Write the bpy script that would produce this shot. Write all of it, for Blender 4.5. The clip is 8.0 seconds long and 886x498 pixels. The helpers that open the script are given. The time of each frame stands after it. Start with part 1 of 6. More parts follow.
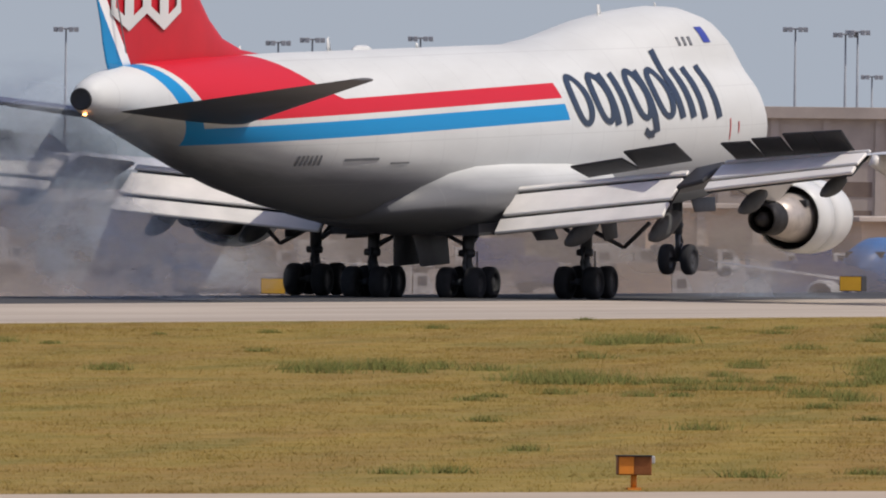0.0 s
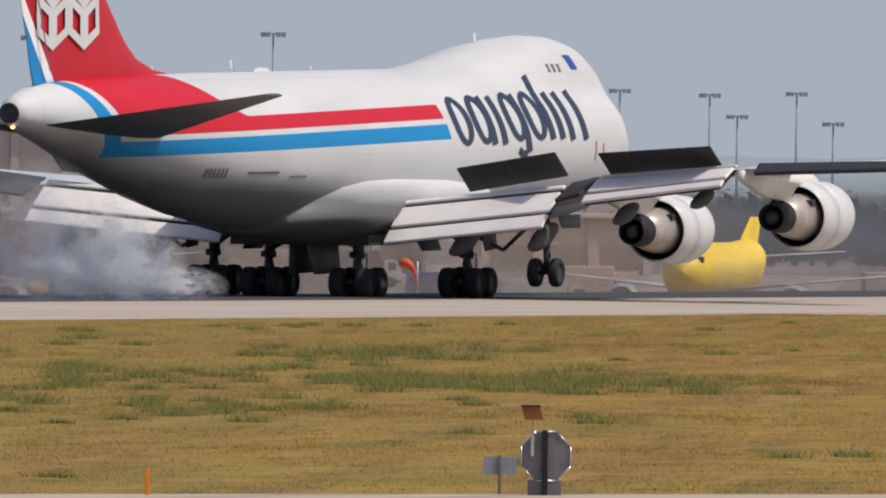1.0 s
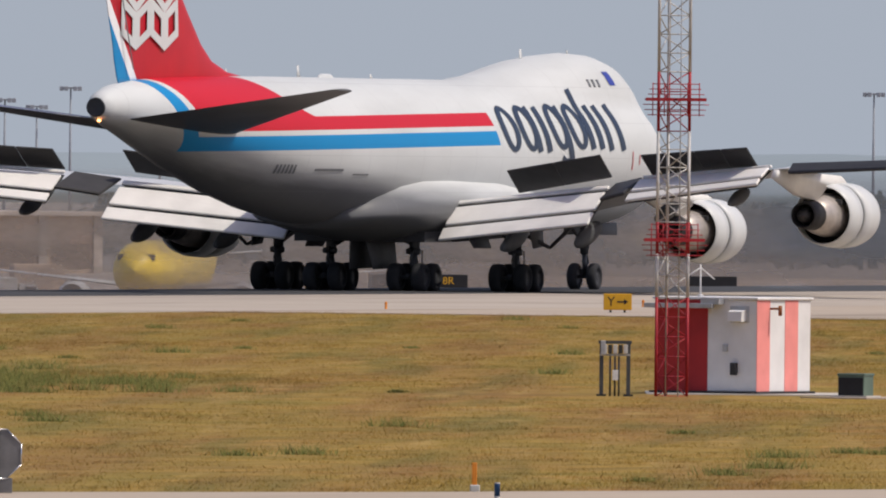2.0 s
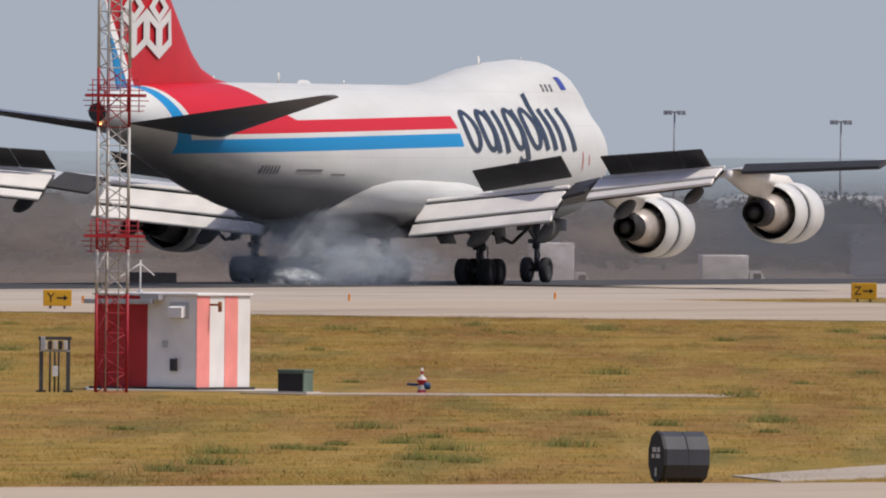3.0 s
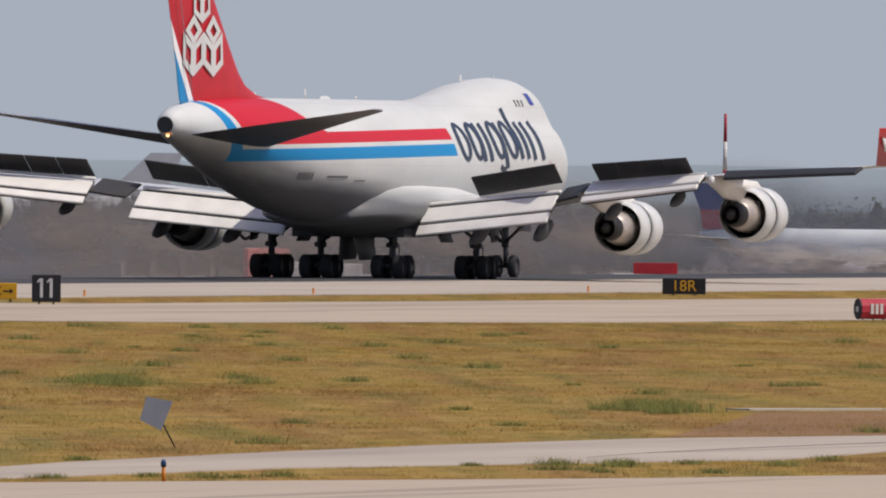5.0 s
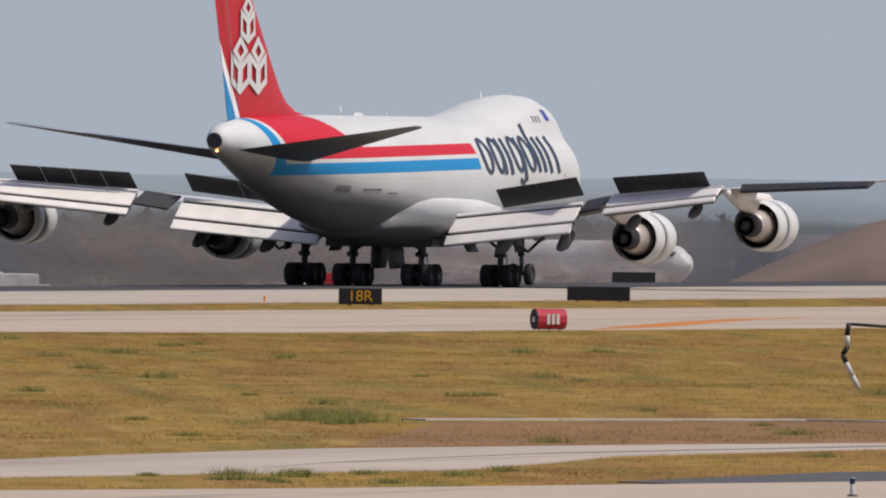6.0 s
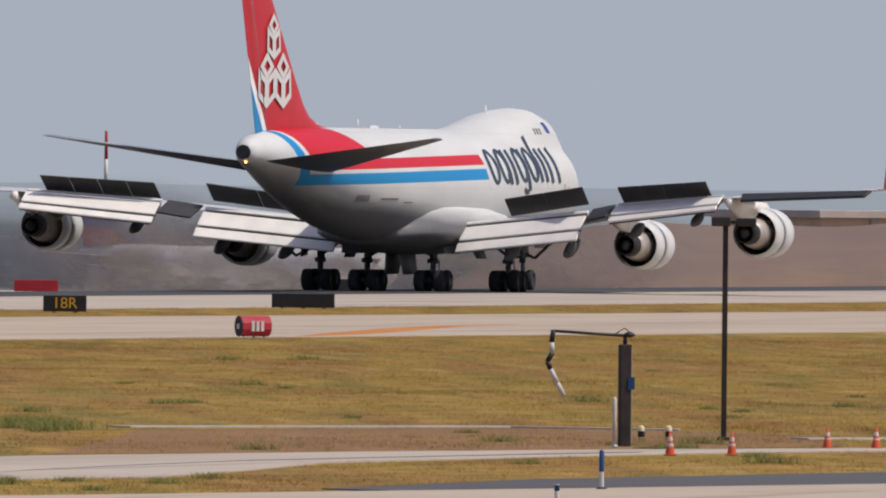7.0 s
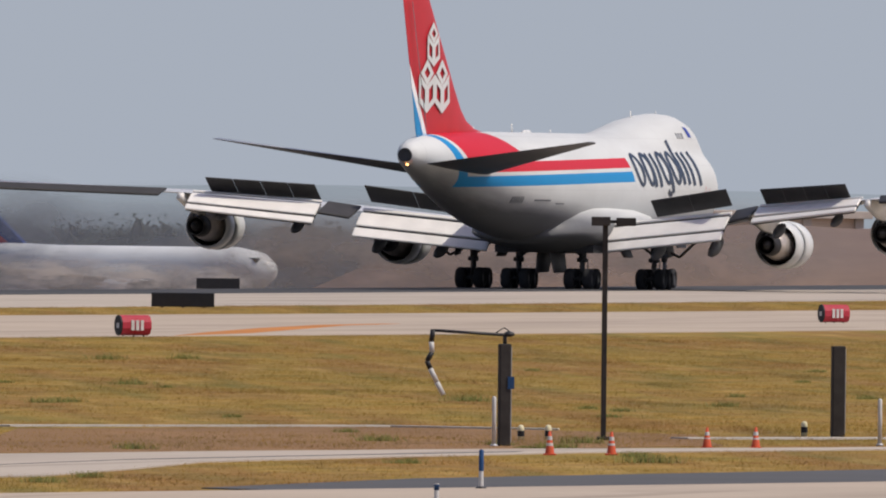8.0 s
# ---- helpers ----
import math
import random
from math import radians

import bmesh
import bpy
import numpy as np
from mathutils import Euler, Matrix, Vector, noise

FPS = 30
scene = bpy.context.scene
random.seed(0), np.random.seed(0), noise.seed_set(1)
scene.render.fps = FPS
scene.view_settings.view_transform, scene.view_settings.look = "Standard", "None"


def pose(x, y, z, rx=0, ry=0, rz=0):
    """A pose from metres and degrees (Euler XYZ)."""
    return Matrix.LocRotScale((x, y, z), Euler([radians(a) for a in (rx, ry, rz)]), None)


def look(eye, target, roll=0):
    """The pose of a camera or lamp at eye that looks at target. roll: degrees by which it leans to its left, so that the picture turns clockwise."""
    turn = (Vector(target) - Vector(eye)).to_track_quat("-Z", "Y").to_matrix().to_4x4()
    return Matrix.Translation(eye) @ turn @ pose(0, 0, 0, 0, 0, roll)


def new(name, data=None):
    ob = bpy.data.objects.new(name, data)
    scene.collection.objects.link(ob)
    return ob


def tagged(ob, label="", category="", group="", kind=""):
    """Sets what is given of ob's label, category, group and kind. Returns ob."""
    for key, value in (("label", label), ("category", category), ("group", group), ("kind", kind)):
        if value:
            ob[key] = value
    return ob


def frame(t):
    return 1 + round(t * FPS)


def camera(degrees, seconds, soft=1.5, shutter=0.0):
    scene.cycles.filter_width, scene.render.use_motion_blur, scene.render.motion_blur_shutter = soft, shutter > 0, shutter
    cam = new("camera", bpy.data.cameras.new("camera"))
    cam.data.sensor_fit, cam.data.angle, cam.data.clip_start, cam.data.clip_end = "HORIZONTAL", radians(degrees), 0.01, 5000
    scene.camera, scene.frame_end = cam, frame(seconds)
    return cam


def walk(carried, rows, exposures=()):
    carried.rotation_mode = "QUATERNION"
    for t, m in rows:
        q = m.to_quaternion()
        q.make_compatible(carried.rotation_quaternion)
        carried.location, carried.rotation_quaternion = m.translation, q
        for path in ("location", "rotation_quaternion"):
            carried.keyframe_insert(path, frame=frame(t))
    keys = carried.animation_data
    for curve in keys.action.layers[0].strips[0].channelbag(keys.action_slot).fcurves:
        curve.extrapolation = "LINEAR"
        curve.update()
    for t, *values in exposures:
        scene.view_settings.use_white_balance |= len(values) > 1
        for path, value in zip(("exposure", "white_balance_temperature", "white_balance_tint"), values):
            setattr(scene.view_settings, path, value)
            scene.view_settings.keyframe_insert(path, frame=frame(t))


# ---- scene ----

def aim(pan, tilt, roll):
    """Where the long lens points: degrees from the runway's direction, up, and its lean."""
    a, b = radians(pan), radians(tilt)
    eye = Vector((0, 0, 6.2))
    return look(eye, eye + 1000 * Vector((math.cos(b) * math.cos(a), math.cos(b) * math.sin(a), math.sin(b))), roll)


cam = camera(2.0492, 8.0, soft=2.0)
walk(cam, [(t, aim(*p)) for t, *p in (
    (0.0, 22.8340, -0.2659, 0.60),
    (0.1, 22.5032, -0.2640, 0.60),
    (0.3, 22.0215, -0.2615, 0.60),
    (0.5, 21.5415, -0.2553, 0.60),
    (1.0, 20.9556, -0.2401, 0.59),
    (1.2, 20.7550, -0.2513, 0.60),
    (2.3, 19.2103, -0.2295, 0.60),
    (2.5, 18.9006, -0.2366, 0.61),
    (3.0, 18.3895, -0.2283, 0.59),
    (3.5, 17.7732, -0.2126, 0.61),
    (4.0, 17.3137, -0.2196, 0.63),
    (4.5, 16.8332, -0.2092, 0.58),
    (4.7, 16.6335, -0.2050, 0.56),
    (5.8, 15.8558, -0.1987, 0.59),
    (6.0, 15.6521, -0.1777, 0.60),
    (6.5, 15.1720, -0.1677, 0.59),
    (7.0, 14.9688, -0.1546, 0.57),
    (7.5, 14.9021, -0.1542, 0.57),
    (8.0, 14.6908, -0.1533, 0.62),
)])

# ---- light ----
SUN_AZ, SUN_EL = -86.0, 57.0
to_sun = Vector((math.cos(radians(SUN_EL)) * math.cos(radians(SUN_AZ)), math.cos(radians(SUN_EL)) * math.sin(radians(SUN_AZ)), math.sin(radians(SUN_EL))))
world = bpy.data.worlds.new("world")
scene.world = world
world.use_nodes = True
wn, wl = world.node_tree.nodes, world.node_tree.links
wn.clear()
w_out = wn.new("ShaderNodeOutputWorld")
w_bg = wn.new("ShaderNodeBackground")
w_sky = wn.new("ShaderNodeTexSky")
w_sky.sky_type, w_sky.sun_disc = "NISHITA", False
w_sky.sun_elevation, w_sky.sun_rotation = radians(SUN_EL), radians(90 - SUN_AZ)
w_sky.air_density, w_sky.dust_density, w_sky.ozone_density = 1.0, 2.2, 2.6
w_co = wn.new("ShaderNodeTexCoord")
w_max = wn.new("ShaderNodeVectorMath")
w_max.operation = "MAXIMUM"
w_max.inputs[1].default_value = (-1, -1, 0.10)
w_hsv = wn.new("ShaderNodeMix")
w_hsv.data_type, w_hsv.blend_type = "RGBA", "MULTIPLY"
w_hsv.inputs[0].default_value = 1.0
w_hsv.inputs[7].default_value = (1.265, 1.065, 1.075, 1)
wl.new(w_co.outputs["Generated"], w_max.inputs[0])
wl.new(w_max.outputs[0], w_sky.inputs["Vector"])
wl.new(w_sky.outputs[0], w_hsv.inputs[6])
wl.new(w_hsv.outputs[2], w_bg.inputs[0])
wl.new(w_bg.outputs[0], w_out.inputs[0])
w_bg.inputs[1].default_value = 0.112
sun = new("sun", bpy.data.lights.new("sun", "SUN"))
sun.data.energy, sun.data.angle, sun.data.color = 3.1, radians(0.53), (1.0, 0.93, 0.82)
sun.matrix_world = look((0, 0, 200), Vector((0, 0, 200)) - to_sun)
scene.view_settings.exposure = 0.0
scene.cycles.transparent_max_bounces = 32


# ---- materials ----
class Mat:
    """A node material with a few helpers."""

    def __init__(self, name, rough=0.6, metal=0.0, spec=0.5):
        self.m = bpy.data.materials.new(name)
        self.m.use_nodes = True
        self.n, self.l = self.m.node_tree.nodes, self.m.node_tree.links
        self.b = self.n["Principled BSDF"]
        self.b.inputs["Roughness"].default_value = rough
        self.b.inputs["Metallic"].default_value = metal
        self.b.inputs["Specular IOR Level"].default_value = spec
        self.co = None

    def coord(self):
        if not self.co:
            self.co = self.n.new("ShaderNodeTexCoord")
        return self.co.outputs["Object"]

    def geo(self):
        return self.n.new("ShaderNodeNewGeometry")

    def math(self, op, a, b=0.0, clamp=False):
        x = self.n.new("ShaderNodeMath")
        x.operation, x.use_clamp = op, clamp
        for i, v in enumerate((a, b)):
            if isinstance(v, (int, float)):
                x.inputs[i].default_value = v
            else:
                self.l.new(v, x.inputs[i])
        return x.outputs[0]

    def noise(self, scale, detail=4.0, stretch=None, rough=0.55):
        x = self.n.new("ShaderNodeTexNoise")
        x.inputs["Scale"].default_value, x.inputs["Detail"].default_value, x.inputs["Roughness"].default_value = scale, detail, rough
        if stretch:
            mp = self.n.new("ShaderNodeMapping")
            mp.inputs["Scale"].default_value = stretch
            self.l.new(self.coord(), mp.inputs[0])
            self.l.new(mp.outputs[0], x.inputs["Vector"])
        else:
            self.l.new(self.coord(), x.inputs["Vector"])
        return x.outputs["Fac"]

    def ramp(self, fac, *stops):
        x = self.n.new("ShaderNodeValToRGB")
        e = x.color_ramp.elements
        while len(e) < len(stops):
            e.new(0.5)
        for i, (p, c) in enumerate(stops):
            e[i].position, e[i].color = p, (*c, 1)
        self.l.new(fac, x.inputs[0])
        return x.outputs[0]

    def mix(self, fac, a, b, blend="MIX"):
        x = self.n.new("ShaderNodeMix")
        x.data_type, x.blend_type = "RGBA", blend
        for i, v in ((0, fac), (6, a), (7, b)):
            if isinstance(v, (int, float)):
                x.inputs[i].default_value = v
            elif isinstance(v, tuple):
                x.inputs[i].default_value = (*v, 1)
            else:
                self.l.new(v, x.inputs[i])
        return x.outputs[2]

    def color(self, c):
        if isinstance(c, tuple):
            self.b.inputs["Base Color"].default_value = (*c, 1)
        else:
            self.l.new(c, self.b.inputs["Base Color"])
        return self

    def bump(self, h, strength=0.3, dist=0.05):
        x = self.n.new("ShaderNodeBump")
        x.inputs["Strength"].default_value, x.inputs["Distance"].default_value = strength, dist
        self.l.new(h, x.inputs["Height"])
        self.l.new(x.outputs[0], self.b.inputs["Normal"])
        return self


def worn(name, c, rough=0.5, metal=0.0, var=0.25, scale=2.0):
    """A painted or plain surface: one colour with grime at two scales and a fine bump."""
    m = Mat(name, rough, metal, 0.3)
    dark = tuple(v * (1 - var) for v in c)
    lite = tuple(min(1, v * (1 + 0.4 * var)) for v in c)
    big = m.ramp(m.noise(scale, 5), (0.3, dark), (0.7, lite))
    fine = m.noise(scale * 11, 3)
    m.color(m.mix(m.math("MULTIPLY", fine, 0.35), big, dark))
    m.bump(fine, 0.12, 0.01)
    return m.m


M_white = worn("white_paint", (0.60, 0.615, 0.60), 0.36, var=0.10, scale=0.35)
M_flap = worn("flap_paint", (0.76, 0.74, 0.69), 0.45, var=0.14, scale=0.7)
M_grey = worn("grey_wing_paint", (0.52, 0.53, 0.54), 0.4, var=0.15, scale=0.4)
M_red = worn("red_paint", (0.50, 0.011, 0.024), 0.35, var=0.12, scale=0.4)
M_navy = worn("navy_paint", (0.02, 0.035, 0.065), 0.4, var=0.2)
M_flagblue = worn("flag_blue_paint", (0.03, 0.05, 0.30), 0.4, var=0.1)
M_mark = worn("marking_grey", (0.16, 0.17, 0.18), 0.5)
M_tyre = worn("tyre_rubber", (0.030, 0.031, 0.034), 0.85, var=0.3, scale=3)
M_hub = worn("wheel_hub_metal", (0.07, 0.07, 0.072), 0.5, 0.4, 0.3, 5)
M_strut = worn("gear_steel", (0.085, 0.09, 0.095), 0.45, 0.3, 0.35, 3)
M_bay = worn("dark_bay", (0.05, 0.052, 0.055), 0.7, 0, 0.3, 2)
M_wingshade = worn("spoiler_aileron_shade", (0.038, 0.037, 0.037), 0.6, 0, 0.25, 1.5)
M_core = worn("engine_core_metal", (0.50, 0.455, 0.41), 0.42, 0.45, 0.3, 2.0)
M_nozzle = worn("sooty_nozzle", (0.035, 0.034, 0.035), 0.6, 0.4, 0.4, 3)
M_lip = worn("bare_metal", (0.62, 0.62, 0.62), 0.25, 0.9, 0.1, 2)
M_galv = worn("galvanised_steel", (0.50, 0.51, 0.52), 0.5, 0.5, 0.3, 4)
M_mast = worn("mast_grey", (0.30, 0.32, 0.35), 0.7, 0, 0.2, 1.0)
M_towerred = worn("tower_red", (0.36, 0.018, 0.026), 0.5, 0, 0.3, 1.5)
M_towerwhite = worn("tower_white", (0.62, 0.61, 0.58), 0.5, 0, 0.3, 1.5)
M_shedwhite = worn("shed_white", (0.74, 0.73, 0.71), 0.6, 0, 0.14, 1.3)
# one red in two tones, a shaded one and a sunlit one
M_shadedred = worn("shed_red_shaded", (0.42, 0.028, 0.030), 0.6, 0, 0.2, 1.3)
M_sunlitred = worn("sunlit_red", (0.80, 0.28, 0.25), 0.7, 0, 0.15, 1.3)
M_signyel = worn("sign_yellow", (0.66, 0.36, 0.02), 0.5, 0, 0.15, 3)
M_signblk = worn("sign_black", (0.018, 0.018, 0.02), 0.5, 0, 0.3, 3)
M_signred = worn("sign_red", (0.40, 0.03, 0.05), 0.5, 0, 0.15, 3)
M_signgrey = worn("sign_back_grey", (0.20, 0.195, 0.19), 0.5, 0.2, 0.3, 3)
M_kite = worn("kite_grey", (0.30, 0.33, 0.38), 0.5, 0.1, 0.15, 3)
M_rust = worn("brown_metal", (0.28, 0.10, 0.03), 0.6, 0.1, 0.35, 5)
M_orange = worn("marker_orange", (0.72, 0.25, 0.03), 0.55, 0, 0.15, 5)
M_cone = worn("cone_orange", (0.55, 0.085, 0.03), 0.6, 0, 0.2, 6)
M_cream = worn("cream_paint", (0.72, 0.66, 0.42), 0.6, 0, 0.2, 6)
M_bluepost = worn("post_blue", (0.012, 0.055, 0.15), 0.5, 0, 0.2, 5)
M_wood = worn("dark_timber", (0.045, 0.04, 0.036), 0.8, 0, 0.4, 3)
M_darkmetal = worn("dark_metal", (0.05, 0.05, 0.05), 0.5, 0.4, 0.3, 4)
M_green = worn("transformer_green", (0.12, 0.17, 0.13), 0.55, 0, 0.25, 2)
M_charcoal = worn("charcoal_panel", (0.055, 0.06, 0.07), 0.45, 0.1, 0.25, 2)
M_tailshade = worn("tailplane_shade", (0.10, 0.10, 0.105), 0.5, 0, 0.2, 0.5)
# doors and flap fairings: their shade is put into this darker grey
M_door = worn("door_fairing_shade", (0.10, 0.104, 0.108), 0.6, 0, 0.25, 1.5)
M_tan = worn("tan_wall", (0.56, 0.42, 0.31), 0.8, 0, 0.2, 0.3)
M_concwall = worn("concrete_wall", (0.44, 0.38, 0.33), 0.8, 0, 0.2, 0.3)
M_window = worn("dark_window", (0.03, 0.035, 0.045), 0.15, 0, 0.1, 0.5)
# openings in a lightened brown, with the haze put into the colour
M_opening = worn("hazy_opening", (0.20, 0.15, 0.12), 0.6, 0, 0.3, 0.4)
M_yellow = worn("aircraft_yellow", (0.80, 0.56, 0.02), 0.4, 0, 0.1, 0.3)
M_truck = worn("vehicle_yellow", (0.70, 0.40, 0.03), 0.45, 0, 0.2, 1)
M_deepblue = worn("deep_blue_paint", (0.02, 0.05, 0.20), 0.4, 0, 0.15, 0.4)
M_glass = worn("cockpit_glass", (0.02, 0.022, 0.025), 0.1, 0, 0.1, 2)
glow = Mat("lamp_glow")
glow.color((1, 0.5, 0.2))
glow.b.inputs["Emission Color"].default_value = (1, 0.45, 0.15, 1)
glow.b.inputs["Emission Strength"].default_value = 6
M_glow = glow.m


def fuselage_paint():
    """White body with a red and a blue stripe that sweep up into a red tail and a white cone."""
    m = Mat("fuselage_paint", 0.48, spec=0.2)
    sp = m.n.new("ShaderNodeSeparateXYZ")
    m.l.new(m.coord(), sp.inputs[0])
    x, z = sp.outputs[0], sp.outputs[2]
    zz = m.math("SUBTRACT", z, m.math("MULTIPLY", m.math("SUBTRACT", x, 5.0), 0.0125))
    grime = m.noise(0.5, 5, (0.25, 1, 1))
    white = m.ramp(grime, (0.3, (0.50, 0.515, 0.50)), (0.62, (0.57, 0.59, 0.575)))
    # grey belly with dirt streaks, darkened in the paint for the underside's shade
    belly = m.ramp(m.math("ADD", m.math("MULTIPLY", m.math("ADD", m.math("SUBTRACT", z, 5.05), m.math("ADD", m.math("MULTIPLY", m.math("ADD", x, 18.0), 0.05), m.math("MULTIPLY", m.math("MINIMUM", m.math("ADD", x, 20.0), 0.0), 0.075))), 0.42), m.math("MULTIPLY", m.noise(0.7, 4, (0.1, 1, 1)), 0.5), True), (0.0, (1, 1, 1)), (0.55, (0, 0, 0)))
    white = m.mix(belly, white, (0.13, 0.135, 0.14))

    def band(lo, hi, v):
        return m.math("MULTIPLY", m.math("GREATER_THAN", v, lo), m.math("LESS_THAN", v, hi))

    # u: distance ahead of the slanted edge where the cone begins
    u = m.math("ADD", m.math("ADD", x, 31.5), m.math("MULTIPLY", m.math("SUBTRACT", z, 9.1), 1.1))
    fwd = m.math("GREATER_THAN", u, 0.0)
    tip = m.math("MULTIPLY", m.math("SUBTRACT", zz, 7.0), 0.35)
    front = m.math("LESS_THAN", m.math("ADD", x, tip), 5.5)
    red1 = m.math("MULTIPLY", band(7.2, 7.78, zz), front)
    # tail red: behind a curve that rises from the stripe to the crown
    rise = m.math("SUBTRACT", z, 7.45)
    edge = m.math("ADD", m.math("ADD", x, 15.6), m.math("MULTIPLY", m.math("POWER", m.math("MAXIMUM", rise, 0.0), 0.6), 3.2))
    red2 = m.math("MULTIPLY", m.math("LESS_THAN", edge, 0.0), m.math("GREATER_THAN", zz, 7.2))
    red = m.math("MULTIPLY", m.math("MAXIMUM", red1, red2), m.math("GREATER_THAN", u, 1.75))
    blue1 = m.math("MULTIPLY", m.math("MULTIPLY", band(6.36, 6.98, zz), front), fwd)
    blue2 = m.math("MULTIPLY", band(0.0, 1.15, u), m.math("GREATER_THAN", zz, 6.36))
    blue = m.math("MAXIMUM", blue1, blue2)
    # faint skin joints
    def joint(v, step, width):
        return m.math("LESS_THAN", m.math("PINGPONG", v, step / 2), width)
    seam = m.math("MAXIMUM", joint(m.math("ADD", x, 0.7), 3.3, 0.018), joint(m.math("ADD", z, 0.35), 1.55, 0.012))
    white = m.mix(m.math("MULTIPLY", seam, 0.28), white, (0.25, 0.25, 0.25))
    c = m.mix(red, white, (0.50, 0.011, 0.024))
    c = m.mix(blue, c, (0.006, 0.215, 0.47))
    m.color(c)
    m.bump(m.noise(6, 3), 0.06, 0.01)
    return m.m


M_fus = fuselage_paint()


def fin_paint():
    """Red fin with a white and blue band along the foot of its trailing edge."""
    m = Mat("fin_paint", 0.4, spec=0.2)
    sp = m.n.new("ShaderNodeSeparateXYZ")
    m.l.new(m.coord(), sp.inputs[0])
    x, z = sp.outputs[0], sp.outputs[2]
    v = m.math("ADD", m.math("ADD", x, 30.6), m.math("MULTIPLY", m.math("SUBTRACT", z, 9.0), 0.95))
    red = m.ramp(m.noise(0.6, 4), (0.3, (0.42, 0.008, 0.019)), (0.7, (0.49, 0.011, 0.023)))
    c = m.mix(m.math("LESS_THAN", v, 0.0), red, (0.78, 0.78, 0.77))
    c = m.mix(m.math("LESS_THAN", v, -0.75), c, (0.006, 0.215, 0.47))
    m.color(c)
    return m.m


M_fin = fin_paint()


def field_tone(m):
    """The field's colour: broad bands of straw, brown and green, the same for soil and blades."""
    big, mid, fine = m.noise(0.022, 3), m.noise(0.10, 5), m.noise(0.9, 5)
    c = m.ramp(mid, (0.28, (0.185, 0.160, 0.036)), (0.42, (0.26, 0.195, 0.044)), (0.54, (0.315, 0.215, 0.056)), (0.66, (0.30, 0.180, 0.058)), (0.80, (0.23, 0.135, 0.050)))
    c = m.mix(m.ramp(big, (0.40, (0, 0, 0)), (0.68, (0.4, 0.4, 0.4))), c, (0.215, 0.172, 0.042))
    # patches are stretched along the viewing direction, 18 degrees off the runway
    sightline = m.n.new("ShaderNodeMapping")
    sightline.inputs["Rotation"].default_value = (0, 0, radians(-18))
    m.l.new(m.coord(), sightline.inputs[0])
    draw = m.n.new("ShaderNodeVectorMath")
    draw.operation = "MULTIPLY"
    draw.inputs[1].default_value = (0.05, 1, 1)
    m.l.new(sightline.outputs[0], draw.inputs[0])
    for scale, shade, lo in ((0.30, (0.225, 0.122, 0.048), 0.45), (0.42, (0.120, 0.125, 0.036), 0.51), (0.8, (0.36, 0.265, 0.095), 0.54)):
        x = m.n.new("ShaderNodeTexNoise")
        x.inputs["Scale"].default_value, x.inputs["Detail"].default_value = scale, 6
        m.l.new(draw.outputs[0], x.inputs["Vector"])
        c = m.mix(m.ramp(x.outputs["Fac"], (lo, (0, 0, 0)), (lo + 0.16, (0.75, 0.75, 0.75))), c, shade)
    c = m.mix(m.ramp(m.noise(0.35, 4), (0.44, (0, 0, 0)), (0.66, (0.5, 0.5, 0.5))), c, (0.220, 0.170, 0.042))
    for scale, pull, dark, lite in ((0.55, (0.35, 1, 1), (0.72, 0.74, 0.78), (1.20, 1.16, 1.08)), (2.2, (0.5, 1, 1), (0.80, 0.80, 0.82), (1.16, 1.15, 1.10))):
        c = m.mix(1.0, c, m.ramp(m.noise(scale, 4, pull), (0.30, dark), (0.52, (1, 1, 1)), (0.72, lite)), "MULTIPLY")
    sp = m.n.new("ShaderNodeSeparateXYZ")
    m.l.new(m.coord(), sp.inputs[0])
    across = m.math("SUBTRACT", m.math("MULTIPLY", sp.outputs[1], 0.937), m.math("MULTIPLY", sp.outputs[0], 0.35))
    across = m.math("ADD", m.math("MULTIPLY", across, 0.03), m.noise(0.05, 4))
    c = m.mix(m.ramp(across, (0.35, (0, 0, 0)), (1.0, (0.42, 0.42, 0.42))), c, (0.200, 0.185, 0.052))
    return m.mix(m.ramp(fine, (0.32, (0.4, 0.4, 0.4)), (0.58, (0, 0, 0))), c, (0.30, 0.225, 0.085)), fine


def ground_grass():
    m = Mat("dry_grass", 0.95, spec=0.1)
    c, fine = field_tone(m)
    m.color(m.mix(1.0, c, (1.0, 0.92, 0.84), "MULTIPLY"))
    m.bump(fine, 0.6, 0.1)
    return m.m


def leafy(m, c, share=0.45):
    """Lets light pass through blades and leaves."""
    tr = m.n.new("ShaderNodeBsdfTranslucent")
    mx = m.n.new("ShaderNodeMixShader")
    mx.inputs[0].default_value = share
    m.color(c)
    m.l.new(c, tr.inputs["Color"])
    m.l.new(m.b.outputs[0], mx.inputs[1])
    m.l.new(tr.outputs[0], mx.inputs[2])
    m.l.new(mx.outputs[0], m.n["Material Output"].inputs["Surface"])
    return m.m


